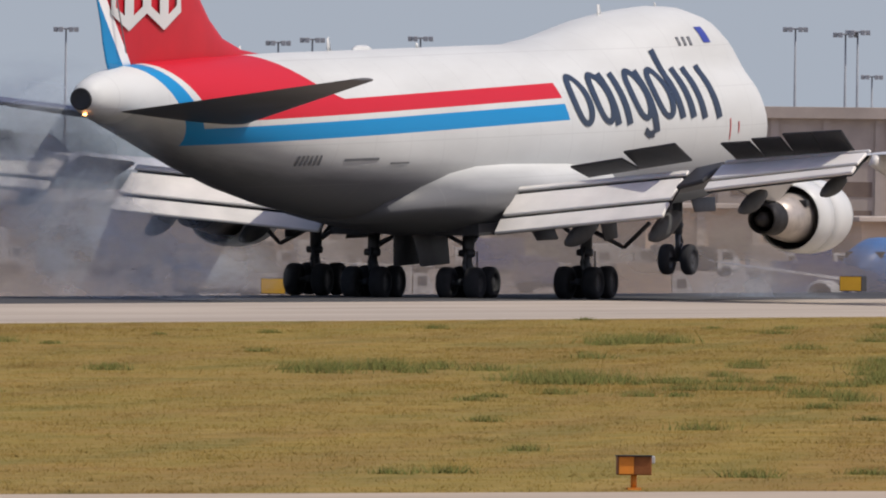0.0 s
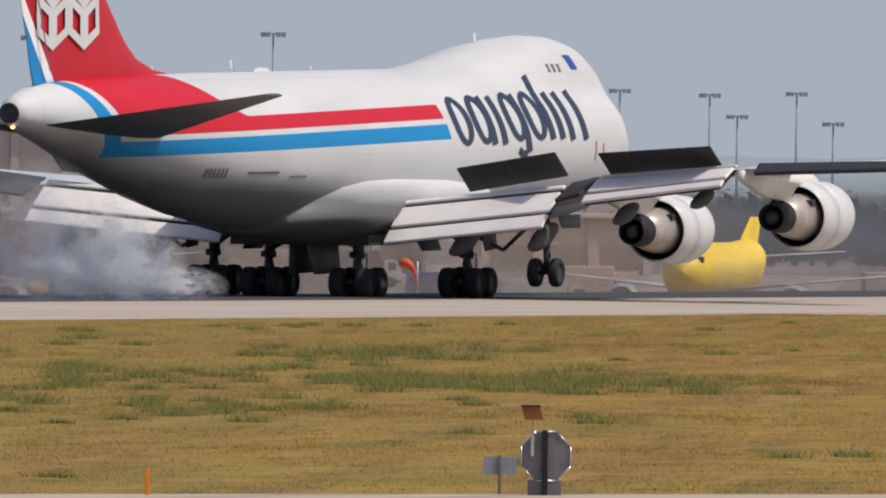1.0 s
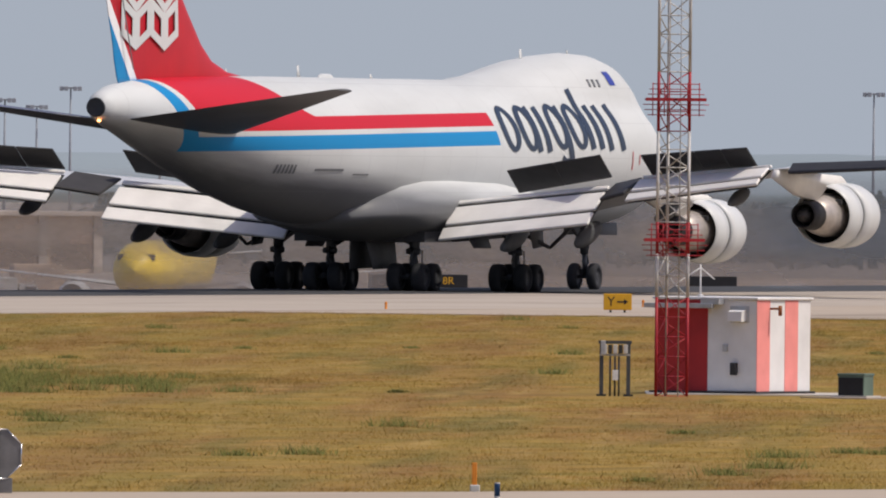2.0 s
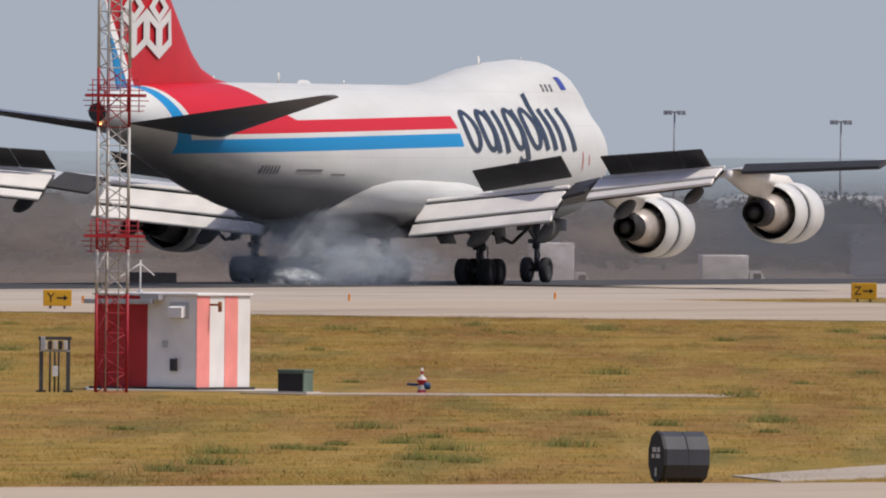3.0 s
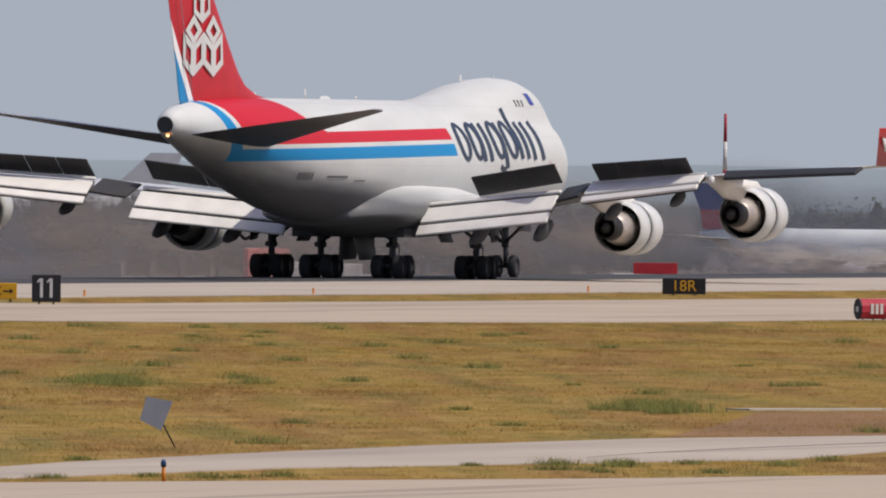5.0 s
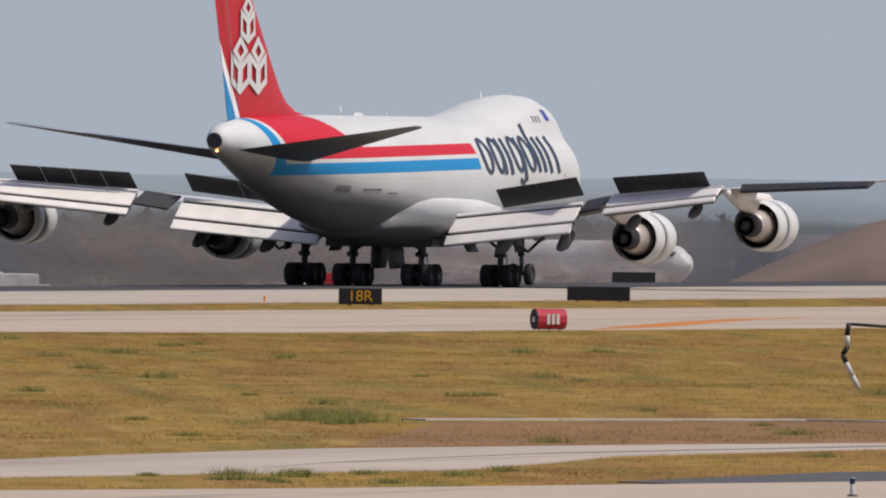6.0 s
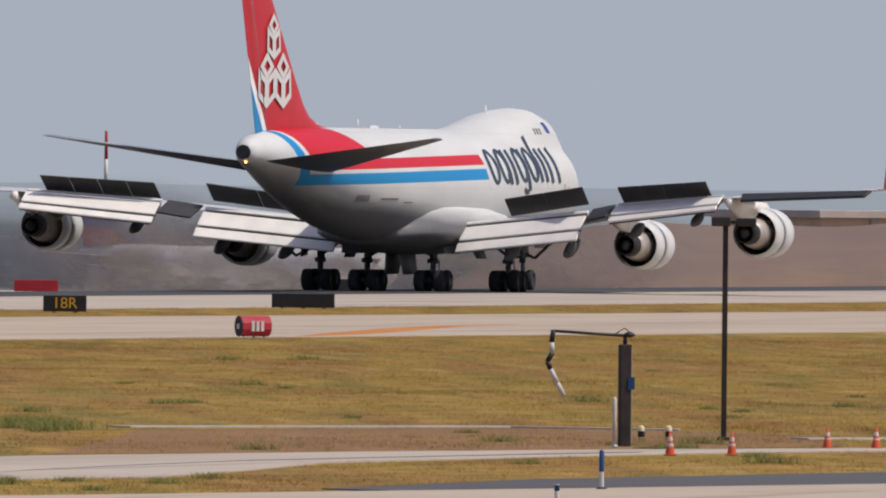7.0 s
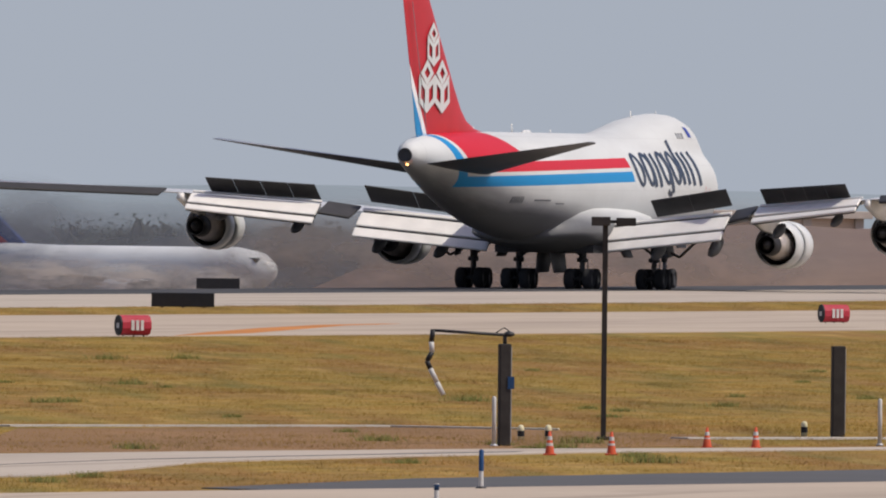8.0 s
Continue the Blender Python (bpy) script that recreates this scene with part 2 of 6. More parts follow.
def concrete(name, c, var=0.15):
    m = Mat(name, 0.85, spec=0.3)
    a, b = m.noise(0.06, 5), m.noise(1.5, 5)
    d = tuple(v * (1 - var) for v in c)
    col = m.ramp(a, (0.3, d), (0.7, c))
    col = m.mix(m.ramp(b, (0.3, (0.35, 0.35, 0.35)), (0.6, (0, 0, 0))), col, tuple(v * 0.75 for v in c))
    streak = m.noise(0.075, 5, (0.06, 1.0, 1.0))
    col = m.mix(m.ramp(streak, (0.52, (0, 0, 0)), (0.66, (0.5, 0.5, 0.5))), col, tuple(v * 0.55 for v in c))
    for scale, pull, lo, k in ((0.22, (0.05, 1.0, 1.0), 0.60, 0.55), (0.5, (0.03, 1.0, 1.0), 0.62, 0.6), (0.12, (0.2, 1.0, 1.0), 0.58, 0.3)):
        col = m.mix(m.ramp(m.noise(scale, 5, pull), (lo, (0, 0, 0)), (lo + 0.05, (k, k, k))), col, tuple(v * 0.5 for v in c))
    m.color(col)
    m.bump(b, 0.2, 0.02)
    return m.m


M_grass = ground_grass()
M_conc = concrete("pale_concrete", (0.44, 0.38, 0.308))
M_taxi = concrete("taxiway_concrete", (0.445, 0.368, 0.283), 0.14)
M_asph = concrete("asphalt", (0.10, 0.10, 0.10), 0.3)
M_runway = concrete("rubbered_runway", (0.06, 0.06, 0.06), 0.3)
M_slab = concrete("slab_concrete", (0.52, 0.49, 0.44))


# ---- mesh helpers ----
def part(name, bm, material, parent=None, label="", smooth=True):
    me = bpy.data.meshes.new(name)
    bm.to_mesh(me)
    bm.free()
    for p in me.polygons:
        p.use_smooth = smooth
    me.materials.append(material)
    ob = new(name, me)
    if parent is not None:
        ob.parent = parent
    if label:
        ob["label"] = label
    return ob


def thing(name, label, category, group="", kind="", at=None):
    ob = new(name)
    if at is not None:
        ob.matrix_basis = at
    return tagged(ob, label, category, group, kind)


def box(bm, lo, hi, bevel=0.0):
    g = bmesh.ops.create_cube(bm, size=1)
    vs = g["verts"]
    for v in vs:
        v.co = Vector([lo[i] + (v.co[i] + 0.5) * (hi[i] - lo[i]) for i in range(3)])
    if bevel:
        es = {e for v in vs for e in v.link_edges}
        bmesh.ops.bevel(bm, geom=list(es), offset=bevel, segments=2, affect="EDGES", profile=0.5)
    return bm


def tube(bm, a, b, r0, r1=None, n=10):
    """A round bar from a to b."""
    a, b = Vector(a), Vector(b)
    r1 = r0 if r1 is None else r1
    q = (b - a).to_track_quat("Z", "Y").to_matrix()
    rings = []
    for c, r in ((a, r0), (b, r1)):
        rings.append([bm.verts.new(c + q @ Vector((r * math.cos(2 * math.pi * i / n), r * math.sin(2 * math.pi * i / n), 0))) for i in range(n)])
    for i in range(n):
        j = (i + 1) % n
        bm.faces.new((rings[0][i], rings[0][j], rings[1][j], rings[1][i]))
    bm.faces.new(rings[0][::-1])
    bm.faces.new(rings[1])
    return bm


def lathe(bm, profile, n=36, axis="X", at=(0, 0, 0), caps=(False, False)):
    """Turns (along, radius) pairs round an axis."""
    rings = []
    for s, r in profile:
        ring = []
        for i in range(n):
            a = 2 * math.pi * i / n
            c, d = r * math.cos(a), r * math.sin(a)
            p = {"X": (s, c, d), "Y": (c, s, d), "Z": (c, d, s)}[axis]
            ring.append(bm.verts.new(Vector(p) + Vector(at)))
        rings.append(ring)
    for k in range(len(rings) - 1):
        for i in range(n):
            j = (i + 1) % n
            bm.faces.new((rings[k][i], rings[k][j], rings[k + 1][j], rings[k + 1][i]))
    if caps[0]:
        bm.faces.new(rings[0][::-1])
    if caps[1]:
        bm.faces.new(rings[-1])
    bmesh.ops.recalc_face_normals(bm, faces=bm.faces[:])
    return bm


def loft(bm, rings, caps=True, close=True):
    vs = [[bm.verts.new(p) for p in ring] for ring in rings]
    n = len(vs[0])
    for k in range(len(vs) - 1):
        for i in range(n if close else n - 1):
            j = (i + 1) % n
            bm.faces.new((vs[k][i], vs[k][j], vs[k + 1][j], vs[k + 1][i]))
    if caps:
        bm.faces.new(vs[0][::-1])
        bm.faces.new(vs[-1])
    bmesh.ops.recalc_face_normals(bm, faces=bm.faces[:])
    return bm


def prism(bm, pts, axis, lo, hi):
    """A flat outline given thickness along an axis."""
    def put(p, h):
        a, b = p
        return {"X": (h, a, b), "Y": (a, h, b), "Z": (a, b, h)}[axis]
    return loft(bm, [[Vector(put(p, lo)) for p in pts], [Vector(put(p, hi)) for p in pts]])


def B():
    return bmesh.new()


# ---- ground ----
def slab(name, pts, z, material, label, category="ground"):
    """A flat sheet of the setting with a given outline and a real edge."""
    bm = prism(B(), pts, "Z", z - 0.25, z)
    ob = part(name, bm, material, smooth=False)
    return tagged(ob, label, category, kind="structure")


def ground_sheet():
    bm = B()
    prof = ((-3000, 0), (370, 0), (412, -0.735), (450, -2.6), (490, -5), (4700, -5))
    rows = [[bm.verts.new((x, y, z)) for x in (-1500, 4990)] for y, z in prof]
    for a, b in zip(rows, rows[1:]):
        bm.faces.new((a[0], a[1], b[1], b[0]))
    tagged(part("ground", bm, M_grass, smooth=False), "dry yellow-green airfield grass with brown patches", "ground", kind="structure")


ground_sheet()
CROWN, FALL = 370.0, 0.0175


def far_side(y):
    """The height of the ground beyond the runway's crown."""
    return -max(0.0, y - CROWN) * FALL


def crowned(name, y0, y1, top, material, label):
    """A strip of pavement along the runway, level up to the crown and falling away beyond it."""
    rings = [[Vector((x, y, far_side(y) + dz)) for y, dz in ((y0, top), (CROWN, top), (y1, top), (y1, top - 0.25), (CROWN, top - 0.25), (y0, top - 0.25))] for x in (-600, 3200)]
    tagged(part(name, loft(B(), rings), material, smooth=False), label, "runway", kind="structure")


crowned("runway", 320, 408, 0.02, M_conc, "pale concrete runway with wide shoulders")
crowned("runway_touchdown_strip", 355, 379, 0.03, M_runway, "runway centre strip darkened by tyre rubber")
slab("taxiway", [(868, 321), (872, 305), (873, 285), (884, 270), (910, 261), (1000, 255), (1400, 245), (3000, 240), (3000, 292), (1300, 292), (1150, 297), (990, 306), (984, 312), (990, 321)], 0.024, M_taxi, "pale concrete parallel taxiway with an exit to the runway", "taxiway")
slab("near_taxiway", [(300, 214), (384, 169), (402, 161.5), (418, 150.5), (441, 141.2), (463, 132.3), (485, 127), (503, 123.2), (700, 90), (500, 20), (200, 60)], 0.03, M_taxi, "pinkish pale concrete taxiway in the foreground", "taxiway")
slab("service_road", [(446, 141.5), (452, 144.4), (476, 148), (494, 149.7), (512, 151), (530, 151.2), (546, 148), (560, 144), (570, 140), (640, 124), (640, 121), (553, 141.6), (535, 142.6), (524, 142.8), (510, 140.5), (495, 138.4), (488, 139.8), (472, 142.2), (460, 141.8)], 0.028, M_conc, "pale concrete service road", "road")
line = [(495, 142.3), (503.3, 143.5), (515, 144.4), (525.9, 144.9), (541.2, 143.8), (552, 142.7)]
slab("road_joint", [(x - 0.8, y) for x, y in line] + [(x + 0.8, y + 0.25) for x, y in line[::-1]], 0.034, M_asph, "dark tar-filled crack along the service road", "road")
slab("asphalt_apron", [(478, 128.8), (480, 130.8), (500, 131.6), (526, 128.4), (600, 118), (600, 104), (503, 123.4), (485, 127.2)], 0.026, M_asph, "dark grey asphalt pavement strip", "road")


# ---- the freighter: x forward, y to its left, z up from the ground below its main gear ----
# body stations: x, keel, top of the lower lobe, half width, top of the upper lobe, its radius
STATIONS = [
    (33.3, 5.45, 5.55, 0.05, 5.5, 0.02), (33.1, 4.95, 6.05, 0.5, 6.0, 0.2), (32.6, 4.5, 6.6, 0.98, 6.62, 0.5), (31.8, 4.05, 7.2, 1.5, 7.3, 0.9),
    (30.6, 3.6, 7.85, 2.05, 8.05, 1.35), (29.2, 3.25, 8.4, 2.5, 8.95, 1.6), (28.0, 3.05, 8.7, 2.78, 9.65, 1.75), (26.5, 2.9, 8.95, 2.98, 10.15, 1.95),
    (24.5, 2.78, 9.1, 3.13, 10.42, 2.15), (22.0, 2.72, 9.18, 3.22, 10.48, 2.25), (19.0, 2.7, 9.2, 3.25, 10.36, 2.3), (16.0, 2.7, 9.2, 3.25, 10.12, 2.4),
    (13.5, 2.7, 9.2, 3.25, 9.8, 2.5), (11.0, 2.7, 9.2, 3.25, 9.45, 2.7), (8.5, 2.7, 9.2, 3.25, 9.2, 2.8), (0.0, 2.7, 9.2, 3.25, 9.1, 2.8),
    (-8.0, 2.75, 9.2, 3.25, 9.1, 2.8), (-12.0, 2.98, 9.2, 3.2, 9.1, 2.5), (-16.0, 3.42, 9.2, 3.05, 9.1, 2.2), (-20.0, 4.05, 9.18, 2.78, 9.0, 2.0),
    (-24.0, 4.85, 9.14, 2.4, 9.0, 1.6), (-28.0, 5.75, 9.06, 1.9, 8.9, 1.2), (-31.0, 6.4, 8.95, 1.42, 8.8, 0.9), (-33.2, 6.85, 8.75, 1.02, 8.6, 0.6),
    (-34.6, 7.15, 8.48, 0.64, 8.38, 0.4), (-35.3, 7.38, 8.2, 0.4, 8.1, 0.25)]


STATIONS = [(20 + (s[0] - 20) * 0.935 if s[0] > 20 else s[0], *s[1:]) for s in STATIONS]


def station(x):
    s = STATIONS
    if x >= s[0][0]:
        return s[0][1:]
    for a, b in zip(s, s[1:]):
        if x >= b[0]:
            k = (a[0] - x) / (a[0] - b[0])
            return tuple(p + (q - p) * k for p, q in zip(a[1:], b[1:]))
    return s[-1][1:]


def body_point(x, a):
    """The skin at station x, at the angle a from straight right over the crown to the left."""
    keel, top, w, utop, ur = station(x)
    zc, h = (keel + top) / 2, (top - keel) / 2
    c, s = math.cos(a), math.sin(a)
    r = 1 / math.sqrt((c / w) ** 2 + (s / h) ** 2)
    d = utop - ur - zc
    q = ur * ur - (d * c) ** 2
    if q > 0:
        r2 = d * s + math.sqrt(q)
        k = max(0.0, 1 - abs(r2 - r) / 0.35)
        r = max(r, r2) + 0.35 * k * k / 4 * (1 if utop > top else 0)
    return Vector((x, -r * c, zc + r * s))


def skin(x, z, out=0.02):
    """The right-hand skin at station x and height z, a little proud."""
    lo, hi = -1.5, 1.5
    for _ in range(26):
        mid = (lo + hi) / 2
        if body_point(x, mid).z < z:
            lo = mid
        else:
            hi = mid
    p = body_point(x, lo)
    keel, top = station(x)[:2]
    n = Vector((0, p.y, p.z - (keel + top) / 2)).normalized()
    return p + n * out


def build_fuselage(jet):
    xs = []
    for a, b in zip(STATIONS, STATIONS[1:]):
        k = max(1, round((a[0] - b[0]) / 0.9))
        xs += [a[0] + (b[0] - a[0]) * i / k for i in range(k)]
    xs.append(STATIONS[-1][0])
    rings = [[body_point(x, 2 * math.pi * i / 64) for i in range(64)] for x in xs]
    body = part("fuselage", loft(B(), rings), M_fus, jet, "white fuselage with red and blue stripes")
    part("exhaust_outlet", lathe(B(), [(-0.06, 0.0), (-0.06, 0.34), (-0.1, 0.40), (0.1, 0.43)], 24, "X", (-35.27, 0, 7.78)), M_bay, body, "black auxiliary power unit outlet")
    part("tail_light", lathe(B(), [(-0.1, 0.02), (-0.06, 0.05), (0.1, 0.06)], 10, "X", (-35.2, -0.1, 7.22)), M_glow, body)
    # wing to body fairing
    rings = []
    for x, w, lo, hi in ((15.5, 0.5, 3.0, 3.6), (14, 1.9, 2.6, 4.2), (11, 3.1, 2.25, 4.9), (6, 3.55, 2.12, 5.2), (0, 3.65, 2.1, 5.5), (-3.5, 3.7, 2.15, 5.9), (-6, 3.55, 2.35, 5.5), (-8.2, 3.1, 2.62, 4.8), (-10.2, 2.2, 2.85, 3.9)):
        ring = []
        for i in range(40):
            a = 2 * math.pi * i / 40
            c, s = math.cos(a), math.sin(a)
            k = min(1.0, max(0.0, (2.0 - x) / 5.5))
            mid = lo + (hi - lo) * (0.5 - 0.16 * k)
            ring.append(Vector((x, w * math.copysign(abs(c) ** (0.7 + 0.35 * k), c), mid + (hi - mid if s > 0 else mid - lo) * math.copysign(abs(s) ** (0.8 + 0.25 * k), s))))
        rings.append(ring)
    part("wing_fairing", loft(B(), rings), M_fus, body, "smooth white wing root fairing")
    # aerials, dome and beacon on the crown
    for x, z, h, c in ((-11.0, 9.1, 0.6, 0.35), (17.0, 9.95, 0.65, 0.4), (-19.8, 9.1, 0.4, 0.25), (-2.0, 9.18, 0.2, 0.3), (23.0, 10.45, 0.15, 0.2)):
        bm = B()
        loft(bm, [[(x, -0.04, z), (x + c, 0, z), (x, 0.04, z), (x - c * 0.5, 0, z)], [(x - 0.1, -0.02, z + h), (x + c * 0.2, 0, z + h), (x - 0.1, 0.02, z + h), (x - c * 0.5, 0, z + h)]])
        part("aerial", bm, M_white, body)
    part("aerial_dome", lathe(B(), [(0.8, 0.02), (0.7, 0.12), (0.4, 0.2), (-0.5, 0.21), (-0.8, 0.12), (-0.9, 0.02)], 18, "X", (-7.6, 0, 9.16)), M_white, body)
    for x in (20.2, 20.8, 21.4):
        bm = B()
        loft(bm, [[skin(x + dx, z, o) for dx, z in ((-0.14, 8.98), (0.14, 8.98), (0.14, 9.3), (-0.14, 9.3))] for o in (-0.02, 0.02)])
        part("cabin_window", bm, M_mark, body)
    for x, z in ((30.3, 8.35), (29.9, 8.5), (29.3, 8.75)):
        bm = B()
        loft(bm, [[skin(x + dx, z + dz, o) for dx, dz in ((-0.2, -0.25), (0.2, -0.25), (0.15, 0.2), (-0.25, 0.2))] for o in (-0.02, 0.02)])
        part("cockpit_window", bm, M_glass, body)
    for x, z, w, h in ((22.9, 5.75, 0.05, 0.4), (23.9, 5.8, 0.05, 0.22)):
        part("door_mark", patch(x, z, w, h), M_red, body)
    part("flag", patch(23.2, 9.35, 0.42, 0.30, 0.12), M_flagblue, body, "small blue flag panel")
    # grey marks too small to read
    for i in range(6):
        part("marking_bar", patch(-20.0 + i * 0.34, 5.27, 0.09, 0.19, 0.05), M_mark, body)
    part("marking_bar", patch(-14.9, 5.24, 1.5, 0.05), M_mark, body)
    part("marking_bar", patch(-11.4, 5.05, 0.9, 0.035), M_mark, body)
    part("marking_bar", patch(-24.6, 4.62, 0.9, 0.06), M_mark, body)
    lettering(body)
    return body


def patch(x, z, w, h, slant=0.0):
    """A thin panel on the right-hand skin; w and h are half sizes."""
    bm = B()
    k = 4
    grid = [[bm.verts.new(skin(x + w * (2 * i / k - 1) - slant * (2 * j / k - 1), z + h * (2 * j / k - 1), 0.025)) for i in range(k + 1)] for j in range(k + 1)]
    for j in range(k):
        for i in range(k):
            bm.faces.new((grid[j][i], grid[j][i + 1], grid[j + 1][i + 1], grid[j + 1][i]))
    return bm


def stroke(bm, path, half):
    """A broad painted line along points (x, z) on the right-hand skin."""
    n = len(path)
    rows = []
    for i, (x, z) in enumerate(path):
        x0, z0 = path[max(0, i - 1)]
        x1, z1 = path[min(n - 1, i + 1)]
        t = Vector((x1 - x0, z1 - z0)).normalized()
        hx, hz = -t.y * half[0], t.x * half[1]
        rows.append([bm.verts.new(skin(x + hx * s, z + hz * s, 0.03)) for s in (-1, -0.33, 0.33, 1)])
    for a, b in zip(rows, rows[1:]):
        for i in range(3):
            bm.faces.new((a[i], a[i + 1], b[i + 1], b[i]))


def lettering(body):
    """The large dark marking on the nose: a row of plain rings and bars in the wordmark's place."""
    def spread(x):
        return 6.2 + (x - 6.5) * 1.10

    def ring(cx, cz, rx, rz):
        bm = B()
        cx, rx = spread(cx), rx * 1.08
        lean = 0.55
        stroke(bm, [(cx + rx * math.cos(a) - lean * math.sin(a) * rz / 1.0 * 0.45, cz + rz * math.sin(a)) for a in [2 * math.pi * i / 28 for i in range(29)]], (0.30, 0.12))
        part("marking_ring", bm, M_navy, body, "dark navy painted ring")

    def bar(x, lo, hi):
        bm = B()
        x = spread(x)
        stroke(bm, [(x - (z - 7.1) * 0.26, z) for z in [lo + (hi - lo) * i / 8 for i in range(9)]], (0.32, 0.2))
        part("marking_bar", bm, M_navy, body, "dark navy painted bar")

    for cx, cz in ((7.5, 7.08), (9.6, 7.12), (13.2, 7.2), (15.4, 7.22)):
        ring(cx, cz, 0.72, 0.88)
    for x, lo, hi in ((10.4, 6.1, 8.05), (11.5, 6.1, 8.05), (14.0, 5.75, 8.1), (16.7, 6.25, 8.85), (17.75, 6.25, 8.15), (18.85, 6.2, 8.15), (20.3, 6.2, 8.2)):
        bar(x, lo, hi)
    bm = B()
    stroke(bm, [(spread(13.2), 5.85), (spread(13.6), 5.68), (spread(14.1), 5.7)], (0.3, 0.14))
    part("marking_bar", bm, M_navy, body)


def foil(root, tip, n=14):
    """Two airfoil sections; each is leading edge point, chord, thickness, and a droop of the rear edge."""
    rings = []
    for (p, chord, thick, drop) in (root, tip):
        pts = []
        for i in range(2 * n):
            u = i / n
            up = u <= 1
            k = u if up else 2 - u
            k = 0.5 - 0.5 * math.cos(math.pi * k)
            t = thick * 2.6 * (0.2969 * math.sqrt(k) - 0.126 * k - 0.3516 * k * k + 0.2843 * k ** 3 - 0.1015 * k ** 4) * 2
            z = (t * 0.6 if up else -t * 0.4) - drop * k
            pts.append((k * chord, z))
        rings.append([Vector((p[0] - a, p[1], p[2] + z)) for a, z in pts])
    return rings


def panel(quad, thick):
    """A thin four-cornered plate with rounded edges."""
    a, b, c, d = [Vector(p) for p in quad]
    n = (b - a).cross(d - a).normalized()
    bm = B()
    loft(bm, [[p + n * s for p in (a, b, c, d)] for s in (-thick / 2, thick / 2)])
    bmesh.ops.bevel(bm, geom=bm.edges[:], offset=thick * 0.3, segments=1, affect="EDGES")
    return bm


raised, sleeves = [], []


def build_wing(jet, side):
    """side: -1 the right wing, 1 the left one."""
    y = lambda v: side * v
    # leading edge x, leading edge z, chord, thickness by span
    spans = [(2.6, 13.6, 3.25, 13.2, 1.6, 0.35), (6.5, 10.0, 3.75, 10.0, 1.1, 0.15), (11.8, 5.3, 4.5, 7.6, 0.72, 0.0), (20.5, -2.3, 5.45, 5.6, 0.5, 0.0), (31.6, -12.2, 6.05, 3.6, 0.24, 0.0)]
    rings = []
    for (v, x, z, c, t, d) in spans:
        rings.append(foil(((x, y(v), z), c, t, d), ((x, y(v), z), c, t, d))[0])
    wing = part("wing", loft(B(), rings), M_grey, jet, "swept grey wing with flaps down and spoilers raised")
    # winglet
    bm = B()
    loft(bm, foil(((-12.9, y(31.6), 6.05), 3.0, 0.1, 0), ((-15.9, y(32.2), 7.95), 1.6, 0.05, 0)))
    part("winglet", bm, M_red, wing, "small red winglet")
    bm = B()
    loft(bm, [[Vector((-14.9 - 1.3 * k, y(31.85) + side * 0.02 * s + side * 0.2 * k, 6.75 + 0.7 * k)) + Vector((dx, side * 0.09, 0)) for dx, k in ((0.2, 0), (-0.6, 0), (-0.5, 1), (0.1, 1))] for s in (0, 1)])
    part("winglet_mark", bm, M_white, wing)
    # flaps: three slotted strips inboard, two outboard
    def strips(v0, v1, a0, a1, cuts, mats):
        """a: (x, z) of the top and of the bottom edge at each end."""
        for (k0, k1), m in zip(cuts, mats):
            e = lambda a, k: (a[0][0] + (a[1][0] - a[0][0]) * k, a[0][1] + (a[1][1] - a[0][1]) * k - 0.12 * math.sin(math.pi * k) * -1)
            p, q, r, s = e(a0, k0), e(a0, k1), e(a1, k1), e(a1, k0)
            part("flap", panel([(p[0], y(v0), p[1]), (q[0], y(v0), q[1]), (r[0], y(v1), r[1]), (s[0], y(v1), s[1])][:: side], 0.13), m, wing, "pale lowered flap panel", smooth=False)
    strips(3.55, 11.2, ((-0.3, 3.98), (-3.0, 2.22)), ((-2.3, 4.72), (-5.2, 3.0)), ((0.05, 0.15), (0.25, 0.69), (0.755, 1.0)), (M_flap,) * 3)
    sag = 0.3 if side > 0 else 0.0
    strips(13.3, 20.3, ((-3.9, 5.1), (-6.4, 4.02 - sag)), ((-7.2, 5.62), (-9.3, 4.8 - sag)), ((0.05, 0.13), (0.25, 0.72), (0.80, 1.0)), (M_flap,) * 3)
    # dark backing panels that paint in the shade within the slots
    for v0, v1, a0, a1 in ((3.6, 11.15, ((-0.35, 3.9), (-2.95, 2.2)), ((-2.35, 4.64), (-5.15, 2.98))), (13.35, 20.25, ((-3.95, 5.0), (-6.35, 3.98 - sag)), ((-7.25, 5.52), (-9.25, 4.76 - sag)))):
        e = lambda a, k: (a[0][0] + (a[1][0] - a[0][0]) * k, a[0][1] + (a[1][1] - a[0][1]) * k - 0.1)
        p, q, r, u = e(a0, 0.02), e(a0, 0.95), e(a1, 0.95), e(a1, 0.02)
        part("flap_slot", panel([(p[0], y(v0), p[1]), (q[0], y(v0), q[1]), (r[0], y(v1), r[1]), (u[0], y(v1), u[1])][:: side], 0.04), M_bay, wing, "dark panel painting the shade behind the flap slots", smooth=False)
    # inboard aileron between the flaps, near black to paint in its shade
    part("inner_aileron", panel([(-2.2, y(11.4), 4.72), (-4.6, y(11.5), 4.05), (-6.0, y(13.1), 4.35), (-3.6, y(13.1), 5.0)][:: side], 0.16), M_wingshade, wing, "inboard aileron painted dark as shade", smooth=False)
